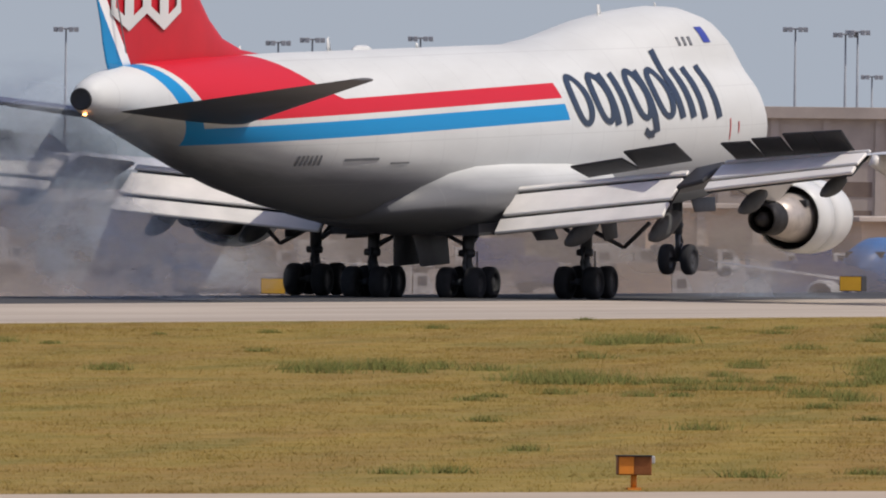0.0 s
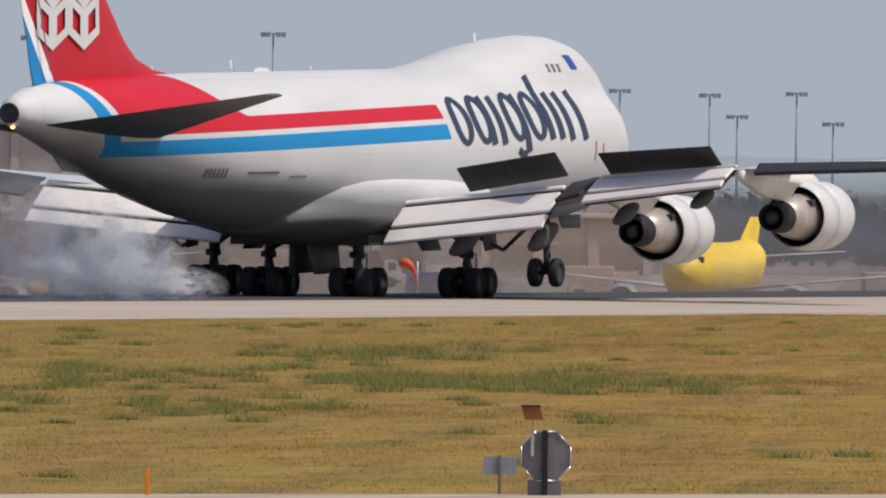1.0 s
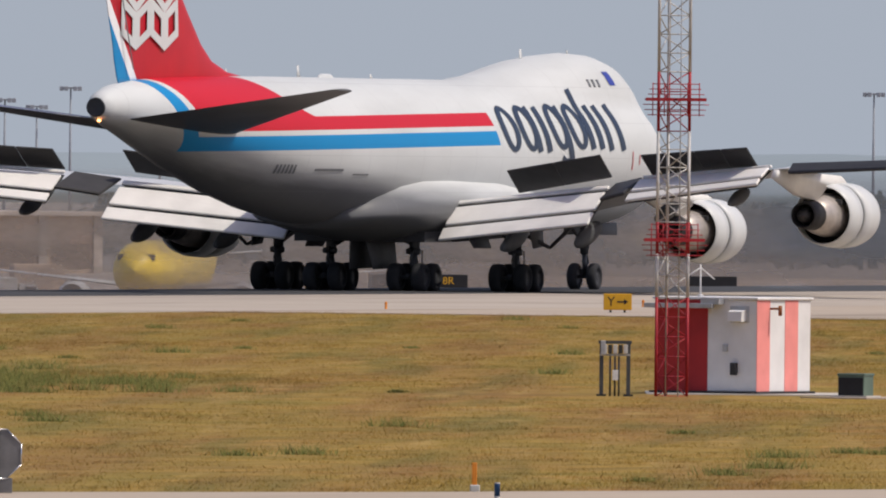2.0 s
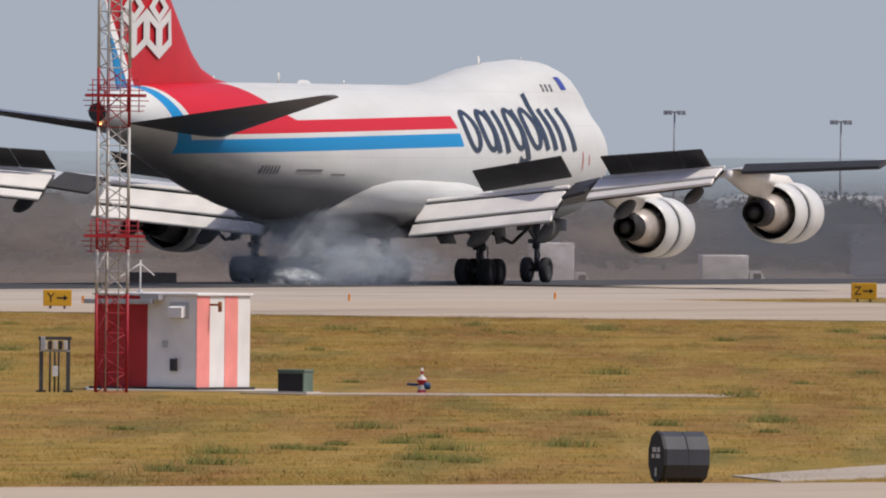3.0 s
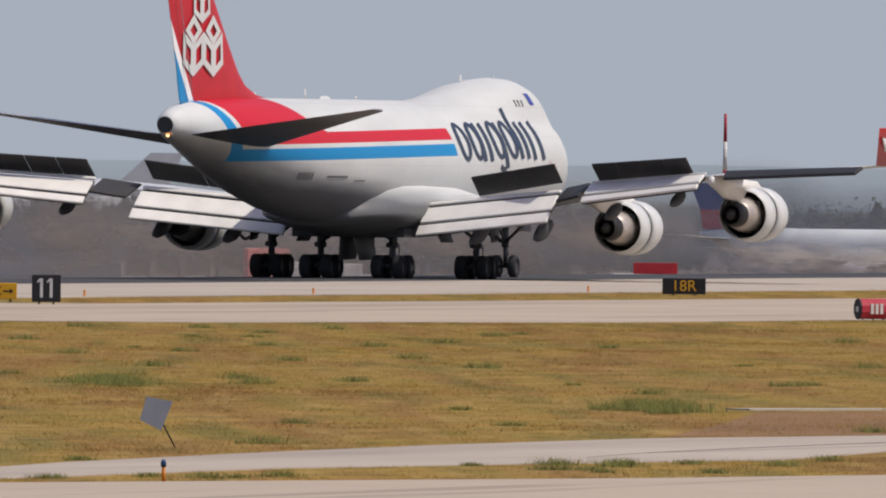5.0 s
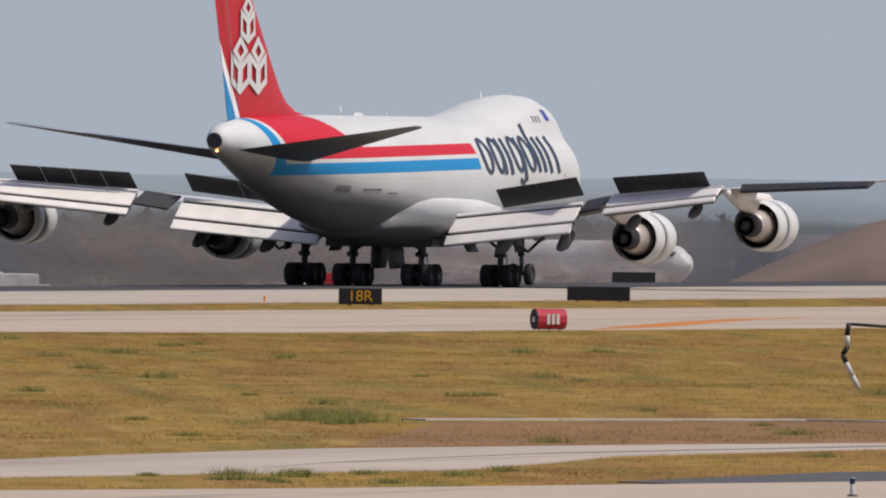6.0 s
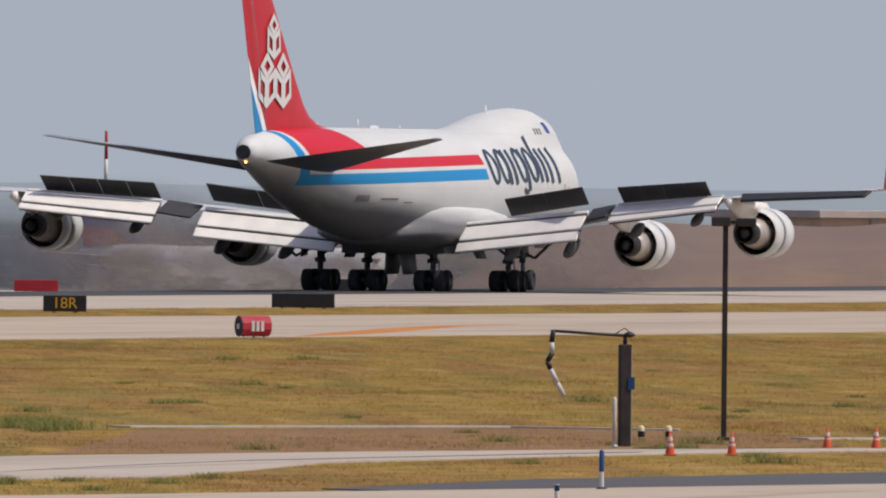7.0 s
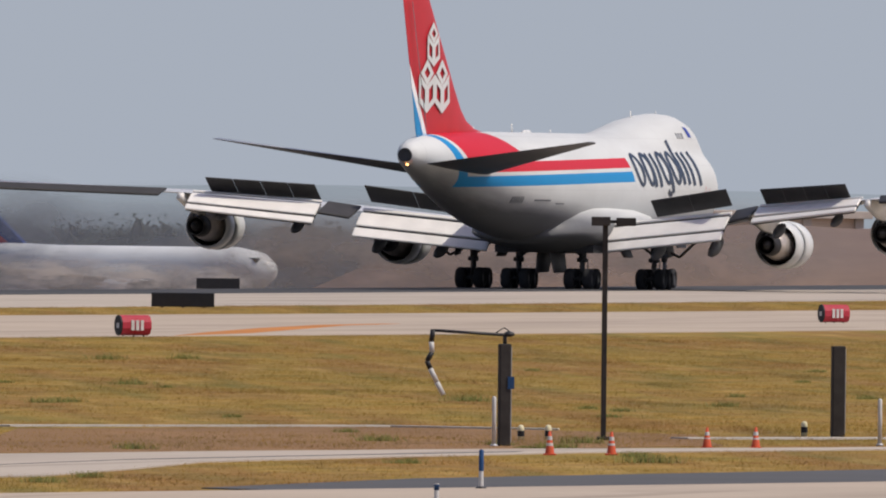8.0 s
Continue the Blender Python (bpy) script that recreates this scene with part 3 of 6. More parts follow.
    # the outboard one carries the same painted shade
    part("outer_aileron", panel([(-8.4, y(21.6), 5.68), (-9.6, y(21.8), 5.3), (-16.3, y(30.6), 5.62), (-15.4, y(30.8), 5.95)][:: side], 0.16), M_wingshade, wing, "drooped outboard aileron painted dark as shade", smooth=False)
    # spoilers: hinge line at the front, raised at the rear; shade painted dark
    def spoilers(v0, v1, h0, h1, up, n, late):
        for i in range(n):
            k0, k1 = i / n + 0.002, (i + 1) / n - 0.002
            a = Vector(h0).lerp(Vector(h1), k0)
            b = Vector(h0).lerp(Vector(h1), k1)
            va, vb = v0 + (v1 - v0) * k0, v0 + (v1 - v0) * k1
            plate = part("spoiler", panel([(a[0], y(va), a[1]), (a[0] + up[0], y(va), a[1] + up[1]), (b[0] + up[0], y(vb), b[1] + up[1]), (b[0], y(vb), b[1])][:: side], 0.09), M_wingshade, wing, "raised spoiler panel painted dark as shade", smooth=False)
            raised.append((plate, Vector((a[0], y(va), a[1])), Vector((b[0] - a[0], y(vb) - y(va), b[1] - a[1])) * -side, late[i]))
    spoilers(5.75, 11.0, (1.1, 4.32), (-1.6, 5.05), (-1.6, 0.95), 2, (20, 11))
    spoilers(13.5, 19.4, (-3.5, 5.15), (-6.5, 5.52), (-1.55, 0.85), 4, (9, 5, 0, 0))
    # flap track fairings
    for v, x, z, ln, dp in ((6.6, -2.6, 2.75, 2.6, 0.85), (10.2, -3.2, 3.1, 2.6, 0.95), (14.6, -5.4, 4.0, 2.2, 0.75), (18.6, -7.4, 4.6, 2.0, 0.65)):
        bm = B()
        rings = []
        for k in range(7):
            u = k / 6
            r = math.sin(math.pi * (0.12 + 0.8 * u)) ** 0.8
            cx, cz = x + ln * (0.9 - 1.2 * u), z - dp * 0.2 - dp * 0.75 * u
            rings.append([Vector((cx, y(v) + 0.26 * r * math.cos(t), cz + dp * 0.5 * r * math.sin(t))) for t in [2 * math.pi * i / 12 for i in range(12)]])
        part("flap_track_fairing", loft(bm, rings), M_door, wing, "canoe fairing below the flap, shade in its grey")
    return wing




def build_engine(jet, x, yc, z, wing_z):
    """x: the tip of the exhaust plug."""
    bm = lathe(B(), [(4.72, 1.30), (4.72, 1.395), (5.4, 1.42), (6.4, 1.38), (7.0, 1.27), (7.2, 1.16), (7.1, 1.06), (6.6, 1.02), (5.0, 1.15)], 44, "X", (x, yc, z))
    cowl = part("engine_nacelle", bm, M_white, jet, "white engine nacelle with open fan nozzle")
    part("inlet_lip", lathe(B(), [(6.9, 1.295), (7.14, 1.215), (7.215, 1.155), (7.12, 1.05)], 44, "X", (x, yc, z)), M_lip, cowl, "bare metal inlet lip")
    part("reverser_cascade", lathe(B(), [(3.9, 1.27), (4.9, 1.32)], 44, "X", (x, yc, z)), M_bay, cowl, "dark thrust reverser cascade")
    sleeve = part("reverser_sleeve", lathe(B(), [(3.4, 1.22), (3.42, 1.27), (4.1, 1.36), (4.71, 1.393), (4.71, 1.34), (3.6, 1.2), (3.4, 1.22)], 44, "X", (x, yc, z)), M_white, cowl, "white sliding reverser sleeve")
    sleeves.append(sleeve)
    part("fan_duct", lathe(B(), [(3.6, 1.16), (4.6, 1.12), (4.6, 0.3)], 36, "X", (x, yc, z)), M_nozzle, cowl, "dark fan duct")
    part("fan_disc", lathe(B(), [(6.3, 1.02), (6.3, 0.3), (6.8, 0.02)], 30, "X", (x, yc, z)), M_nozzle, cowl)
    part("core_cowl", lathe(B(), [(4.6, 0.98), (3.6, 0.95), (2.6, 0.82), (1.7, 0.66), (1.66, 0.6)], 36, "X", (x, yc, z)), M_core, cowl, "brushed metal core cowl")
    part("core_nozzle", lathe(B(), [(1.72, 0.65), (1.2, 0.62), (0.55, 0.56), (0.5, 0.5), (1.1, 0.42)], 36, "X", (x, yc, z)), M_nozzle, cowl, "sooty core nozzle")
    part("exhaust_plug", lathe(B(), [(1.1, 0.4), (0.6, 0.32), (0.0, 0.1), (-0.03, 0.01)], 24, "X", (x, yc, z)), M_nozzle, cowl)
    for s in (-1, 1):
        part("core_vent", box(B(), (x + 3.0, yc + s * 0.72 - 0.16, z + 0.45), (x + 3.3, yc + s * 0.72 + 0.16, z + 0.68), 0.03), M_bay, cowl, "small dark vent on the core cowl", smooth=False)
    # pylon
    bm = B()
    w = 0.16
    side = [(x + 6.3, z + 1.2), (x + 3.3, z + 1.25), (x + 1.9, z + 0.62), (x - 0.3, z + 0.85), (x - 3.3, wing_z - 0.15), (x - 2.9, wing_z + 0.2), (x + 5.0, wing_z - 0.05)]
    loft(bm, [[Vector((a, yc + s, b)) for a, b in side] for s in (-w, w)])
    part("pylon", bm, M_flap, cowl, "pale grey engine pylon")
    return cowl


def wheel(parent, x, y, z, r, w):
    bm = lathe(B(), [(-w * 0.36, r * 0.52), (-w * 0.5, r * 0.62), (-w * 0.5, r * 0.82), (-w * 0.40, r * 0.95), (-w * 0.2, r), (w * 0.2, r), (w * 0.40, r * 0.95), (w * 0.5, r * 0.82), (w * 0.5, r * 0.62), (w * 0.36, r * 0.52)], 28, "Y", (x, y, z))
    part("tyre", bm, M_tyre, parent, "black rubber tyre")
    bm = lathe(B(), [(-w * 0.38, r * 0.54), (-w * 0.28, r * 0.42), (-w * 0.34, r * 0.2), (-w * 0.42, 0.02), (w * 0.42, 0.02), (w * 0.34, r * 0.2), (w * 0.28, r * 0.42), (w * 0.38, r * 0.54)], 20, "Y", (x, y, z))
    part("wheel_hub", bm, M_hub, parent, "dull metal wheel hub")


def build_main_gear(jet, x, y, top, body_gear):
    r = 0.62
    bm = B()
    tube(bm, (x, y, 0.75), (x, y, 1.7), 0.15, 0.15, 14)
    tube(bm, (x, y, 1.6), (x + 0.05, y, top), 0.22, 0.24, 14)
    tube(bm, (x - 0.95, y, 0.66), (x + 0.95, y, 0.66), 0.13, 0.13, 10)
    for dx in (-0.735, 0.735):
        tube(bm, (x + dx, y - 0.72, r), (x + dx, y + 0.72, r), 0.09, 0.09, 10)
    s = 1 if y > 0 else -1
    tube(bm, (x, y, 1.9), (x + 2.4, y - 0.4 * s, top + 0.1), 0.09, 0.09, 8)
    tube(bm, (x, y, 2.0), (x + 0.2, y - s * (1.9 if not body_gear else 1.1), top), 0.09, 0.08, 8)
    tube(bm, (x - 0.18, y, 0.8), (x - 0.45, y, 1.35), 0.07, 0.07, 8)
    tube(bm, (x - 0.45, y, 1.35), (x - 0.2, y, 1.9), 0.07, 0.07, 8)
    tube(bm, (x + 0.3, y + 0.25 * s, 0.8), (x + 0.3, y + 0.25 * s, 1.8), 0.03, 0.03, 6)
    if not body_gear:
        tube(bm, (x, y, 2.7), (x + 0.1, y + s * 1.5, 1.95), 0.10, 0.08, 8)
        tube(bm, (x + 0.1, y + s * 1.5, 1.95), (x + 0.2, y + s * 2.5, 2.9), 0.08, 0.09, 8)
    tube(bm, (x - 0.12, y - 0.3, 1.75), (x - 0.12, y + 0.3, 1.75), 0.13, 0.13, 8)
    tube(bm, (x + 0.8, y, 0.75), (x + 0.1, y, 1.6), 0.06, 0.06, 8)
    gear = part("main_gear", bm, M_strut, jet, "dark steel main landing gear strut and bogie")
    for dx in (-0.735, 0.735):
        for dy in (-0.56, 0.56):
            wheel(gear, x + dx, y + dy, r, r, 0.56)
    return gear


def build_nose_gear(jet):
    x = 25.6
    bm = B()
    tube(bm, (x, 0, 0.65), (x - 0.05, 0, 1.7), 0.11, 0.11, 12)
    tube(bm, (x - 0.05, 0, 1.6), (x - 0.1, 0, 3.2), 0.19, 0.2, 12)
    tube(bm, (x, -0.55, 0.6), (x, 0.55, 0.6), 0.09, 0.09, 10)
    tube(bm, (x - 0.1, 0, 2.0), (x - 2.2, 0, 3.0), 0.08, 0.08, 8)
    tube(bm, (x - 0.3, -0.3, 1.95), (x - 0.3, 0.3, 1.95), 0.1, 0.1, 8)
    tube(bm, (x + 0.15, 0, 0.8), (x + 0.45, 0, 1.25), 0.05, 0.05, 8)
    tube(bm, (x + 0.45, 0, 1.25), (x + 0.15, 0, 1.7), 0.05, 0.05, 8)
    gear = part("nose_gear", bm, M_strut, jet, "dark steel nose landing gear strut")
    for dy in (-0.46, 0.46):
        wheel(gear, x, dy, 0.6, 0.6, 0.42)
    return gear


def build_freighter():
    jet = thing("cargo_jet", "white four-engined cargo jet with red tail landing, spoilers raised", "aircraft")
    body = build_fuselage(jet)
    # fin with its dorsal fillet
    rings = []
    for z, xl, xt, t in ((8.7, -13.0, -32.6, 0.75), (9.1, -17.0, -32.9, 0.72), (9.35, -19.6, -33.0, 0.7), (9.8, -21.5, -33.2, 0.68), (10.5, -22.8, -33.4, 0.64), (11.8, -24.4, -33.95, 0.55), (16.65, -30.0, -36.0, 0.38), (19.3, -33.0, -37.1, 0.28)):
        ring = foil(((xl, 0, z), xl - xt, t, 0), ((xl, 0, z), xl - xt, t, 0))[0]
        rings.append([Vector((v.x, (v.z - z) * 1.0 + 0.02, z)) for v in ring])
    fin = part("tail_fin", loft(B(), rings), M_fin, jet, "tall red tail fin with a white hexagon emblem")
    part("rudder_gap", panel([(-31.6, -0.285, 9.4), (-31.7, -0.285, 9.4), (-34.75, -0.19, 16.6), (-34.65, -0.19, 16.6)], 0.02), M_mark, fin)
    # emblem: three plain white cube outlines on both sides of the fin
    def fin_skin(px, pz, side):
        xl, xt = -21.0 - (pz - 9.2) * 1.21, -33.0 - (pz - 9.2) * 0.4
        u = max(0.02, min(0.98, (xl - px) / (xl - xt)))
        t = 0.7 - (pz - 9.2) * 0.042
        half = t * 2.6 * (0.2969 * math.sqrt(u) - 0.126 * u - 0.3516 * u * u + 0.2843 * u ** 3 - 0.1015 * u ** 4) * 2 * 0.6
        return Vector((px, side * (half + 0.015), pz))

    def rhomb(pts, side, k):
        bm = B()
        c = (sum(p[0] for p in pts) / 4, sum(p[1] for p in pts) / 4)
        outer = [bm.verts.new(fin_skin(*p, side)) for p in pts]
        inner = [bm.verts.new(fin_skin(c[0] + (p[0] - c[0]) * k, c[1] + (p[1] - c[1]) * k, side)) for p in pts]
        for i in range(4):
            j = (i + 1) % 4
            bm.faces.new((outer[i], outer[j], inner[j], inner[i]))
        part("emblem_rhomb", bm, M_white, fin, "white painted rhombus outline", smooth=False)

    for side in (-1, 1):
        for cx, cz, rx, rz in ((-30.95, 11.62, 1.62, 1.72), (-27.75, 11.62, 1.62, 1.72), (-29.65, 14.05, 1.35, 1.45)):
            top, mid, low = cz + rz, cz + rz * 0.1, cz - rz
            rhomb([(cx, top), (cx + rx * 0.82, cz + rz * 0.52), (cx, mid), (cx - rx * 0.82, cz + rz * 0.52)], side, 0.44)
            rhomb([(cx, mid), (cx + rx, cz + rz * 0.5), (cx + rx, cz - rz * 0.45), (cx, low + 0.3)], side, 0.5)
            rhomb([(cx, mid), (cx - rx, cz + rz * 0.5), (cx - rx, cz - rz * 0.45), (cx, low + 0.3)], side, 0.5)
    # tailplanes
    for s in (-1, 1):
        bm = B()
        loft(bm, foil(((-22.9, s * 0.85, 6.5), 10.6, 0.9, -0.8), ((-34.3, s * 11.08, 8.55), 2.6, 0.28, -0.05)))
        tp = part("tailplane", bm, M_grey, jet, "swept grey horizontal tailplane, its underside painted darker as shade")
        tp.data.materials.append(M_tailshade)
        # underside faces get a darker grey that paints in their shade
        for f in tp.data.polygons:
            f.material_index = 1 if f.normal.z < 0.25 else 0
    for s in (-1, 1):
        build_wing(jet, s)
        build_engine(jet, 3.4, s * 11.68, 2.73, 4.35)
        build_engine(jet, -5.3, s * 20.83, 3.5, 5.25)
    gears = [build_main_gear(jet, 1.53, 5.5, 3.4, False), build_main_gear(jet, 1.53, -5.5, 3.4, False),
             build_main_gear(jet, -1.54, 1.92, 2.5, True), build_main_gear(jet, -1.54, -1.92, 2.5, True)]
    build_nose_gear(jet)
    # open gear doors
    for s in (-1, 1):
        part("gear_door", panel([(-3.4, s * 0.35, 2.35), (0.2, s * 0.35, 2.3), (0.0, s * 0.55, 1.0), (-2.9, s * 0.55, 0.95)], 0.08), M_door, jet, "body gear door hanging open, shade in its grey")
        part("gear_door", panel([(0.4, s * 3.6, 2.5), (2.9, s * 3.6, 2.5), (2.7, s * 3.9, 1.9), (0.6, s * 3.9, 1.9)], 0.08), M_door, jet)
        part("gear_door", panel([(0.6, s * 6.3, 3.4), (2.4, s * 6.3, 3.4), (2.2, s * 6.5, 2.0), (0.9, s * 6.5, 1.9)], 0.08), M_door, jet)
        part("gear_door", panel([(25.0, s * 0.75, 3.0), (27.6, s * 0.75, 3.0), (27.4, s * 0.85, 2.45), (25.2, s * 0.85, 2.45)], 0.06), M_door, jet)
        # a solid dark block paints in the shade of an open bay
        part("gear_bay", box(B(), (-3.2, min(s * 1.2, s * 3.0), 2.15), (0.2, max(s * 1.2, s * 3.0), 2.6)), M_bay, jet, "dark block painting the shade of an open gear bay", smooth=False)
    return jet, gears


jet, gears = build_freighter()


# ---- things on the airfield; each is built with x to its right, y into its depth ----
def facing(x, y, turn=0.0, z=0.0):
    """A pose that shows a thing's front to the place from which the field is watched, turned by some degrees."""
    return pose(x, y, z, 0, 0, math.degrees(math.atan2(y, x)) - 90 + turn)


def words(name, text, size, material, parent, at, label=""):
    """Raised lettering in the built-in font, standing upright, facing the front."""
    cu = bpy.data.curves.new(name, "FONT")
    cu.body, cu.size, cu.extrude, cu.align_x, cu.align_y = text, size, 0.006, "CENTER", "CENTER"
    tmp = bpy.data.objects.new("text", cu)
    scene.collection.objects.link(tmp)
    bpy.context.view_layer.update()
    me = bpy.data.meshes.new_from_object(tmp.evaluated_get(bpy.context.evaluated_depsgraph_get()))
    me.name = name
    bpy.data.objects.remove(tmp)
    me.transform(Matrix.Translation(at) @ Matrix.Rotation(radians(90), 4, "X"))
    me.materials.clear()
    me.materials.append(material)
    ob = new(name, me)
    ob.parent = parent
    if label:
        ob["label"] = label
    return ob


def panel_sign(at, w, h, foot, face, frame_mat, text, ink, label, depth=0.25, size=None, legs=2):
    s = thing("airfield_sign", label, "sign", "airfield signs", at=at)
    part("casing", box(B(), (-w / 2, 0, foot), (w / 2, depth, foot + h), 0.02), frame_mat, s, smooth=False)
    part("face", box(B(), (-w / 2 + 0.03, -0.012, foot + 0.03), (w / 2 - 0.03, 0.01, foot + h - 0.03)), face, s, smooth=False)
    for i in range(legs):
        x = -w / 2 + w * (i + 0.5) / legs
        bm = B()
        tube(bm, (x, depth / 2, 0), (x, depth / 2, foot + 0.03), 0.04)
        box(bm, (x - 0.09, depth / 2 - 0.09, 0), (x + 0.09, depth / 2 + 0.09, 0.03))
        part("leg", bm, M_darkmetal, s)
    if text:
        words("legend", text, size or h * 0.75, ink, s, (0, -0.014, foot + h / 2), "sign legend")
    return s


def arrow(parent, x0, x1, z, material):
    bm = B()
    box(bm, (x0, -0.02, z - 0.03), (x1 - 0.1, -0.008, z + 0.03))
    prism(bm, [(x1 - 0.16, z - 0.11), (x1, z), (x1 - 0.16, z + 0.11)], "Y", -0.02, -0.008)
    part("arrow", bm, material, parent, smooth=False)


s = panel_sign(facing(890.5, 311.5), 1.08, 0.62, 0.12, M_signyel, M_signyel, "Y", M_signblk, "yellow taxiway sign lettered Y with an arrow", size=0.5)
s.children[-1].location = (-0.25, 0, 0)
arrow(s, -0.02, 0.4, 0.43, M_signblk)
s = panel_sign(facing(994.7, 312.0), 1.08, 0.68, 0.12, M_signyel, M_signyel, "Z", M_signblk, "yellow taxiway sign lettered Z with an arrow", size=0.5)
s.children[-1].location = (-0.26, 0, 0)
arrow(s, -0.04, 0.4, 0.46, M_signblk)
s = panel_sign(facing(979.5, 305.4), 1.2, 1.12, 0.12, M_signblk, M_signblk, "", M_towerwhite, "black distance sign with white numerals on short legs")
for x in (-0.2, 0.2):
    bm = B()
    box(bm, (x - 0.06, -0.024, 0.3), (x + 0.06, -0.008, 1.1))
    prism(bm, [(x - 0.06, 1.1), (x - 0.18, 0.98), (x - 0.18, 0.9), (x - 0.06, 0.98)], "Y", -0.024, -0.008)
    part("numeral", bm, M_towerwhite, s, smooth=False)
panel_sign(facing(1099.5, 312.0), 2.0, 0.74, 0.06, M_signblk, M_signblk, "18R", M_signyel, "black runway location sign with yellow characters", size=0.72)
panel_sign(facing(1158.0, 316.6), 3.05, 0.68, 0.05, M_signblk, M_signblk, "", M_signyel, "long black runway sign seen from behind", depth=0.35, legs=3)
panel_sign(facing(1489.6, 405.0, 0, far_side(405)), 2.7, 0.66, 0.05, M_signblk, M_signblk, "", M_signyel, "long black sign beyond the runway", depth=0.3, legs=3)
panel_sign(facing(1112.9, 398.0, 0, far_side(398)), 2.1, 0.62, 0.06, M_signblk, M_signblk, "18R", M_signyel, "black sign with yellow characters beside the runway", size=0.5)
panel_sign(facing(1403.4, 400.0, 0, far_side(400)), 2.6, 0.66, 0.06, M_towerred, M_towerred, "", M_towerwhite, "red mandatory sign beyond the runway", legs=2)
# yellow signs on the far edge of the runway
panel_sign(facing(1166.4, 403.0, 0, far_side(403)), 2.4, 0.5, 0.05, M_signblk, M_signblk, "", M_signyel, "long black sign beyond the runway", depth=0.3, legs=3)
for x, y, w in ((932.1, 400.0, 1.05), (995.5, 400.0, 1.0), (1012.9, 400.0, 0.9), (1057.4, 404.0, 1.3)):
    panel_sign(facing(x, y, -14, far_side(y)), w, 0.66, 0.1, M_truck, M_signblk, "", M_signblk, "yellow sign with a dark side at the runway's far edge", depth=0.9)


def drum_sign(at, r, ln, foot, skin_mat, end_mat, label, end_marks, side_bars=0):
    """A half-round bodied sign cabinet lying along x, its flat lettered end to the left."""
    s = thing("drum_sign", label, "sign", at=at)
    bm = B()
    n = 10
    prof = [(r * 0.62 * math.cos(a), foot + r + r * math.sin(a)) for a in [math.pi * 2 * (i + 0.5) / n for i in range(n)]]
    rings = [[Vector((x, p[0], p[1])) for p in prof] for x in (-ln / 2, -0.02, 0.0, 0.02, ln / 2)]
    for v in rings[2]:
        v.z = foot + r + (v.z - foot - r) * 0.97
        v.y *= 0.97
    loft(bm, rings)
    part("cabinet", bm, skin_mat, s, smooth=False)
    bm = B()
    loft(bm, [[Vector((x, p[0] * 1.03, foot + r + (p[1] - foot - r) * 1.03)) for p in prof] for x in (-ln / 2 - 0.05, -ln / 2 + 0.02)])
    part("end_panel", bm, end_mat, s, "flat dark end panel", smooth=False)
    for y, z, w, h in end_marks:
        part("mark", box(B(), (-ln / 2 - 0.062, y - w, z - h), (-ln / 2 - 0.048, y + w, z + h)), M_towerwhite, s, smooth=False)
    for i in range(side_bars):
        x = -ln * 0.15 + i * ln * 0.16
        part("mark", box(B(), (x - 0.07, -r * 0.62 - 0.012, foot + r - 0.2), (x + 0.07, -r * 0.62 + 0.2, foot + r + 0.2)), M_towerwhite, s, smooth=False)
    for x in (-ln * 0.35, 0, ln * 0.35):
        part("leg", tube(B(), (x, 0, 0), (x, 0, foot + 0.1), 0.03), M_darkmetal, s)
    return s


drum_sign(facing(443.2, 142.6, 30), 0.48, 0.95, 0.0, M_charcoal, M_signblk, "charcoal sign cabinet with a rounded back and lettered black end",
          [(-0.1, 0.62, 0.05, 0.045), (0.06, 0.62, 0.06, 0.045), (-0.08, 0.5, 0.07, 0.04), (0.1, 0.5, 0.05, 0.04), (0.0, 0.2, 0.03, 0.08)])
for x, y in ((940.0, 259.0), (1092.0, 267.9)):
    drum_sign(facing(x, y, 36), 0.4, 1.42, 0.06, M_signred, M_signblk, "red holding position sign with white marks and black end", [(0.0, 0.45, 0.08, 0.1)], 3)


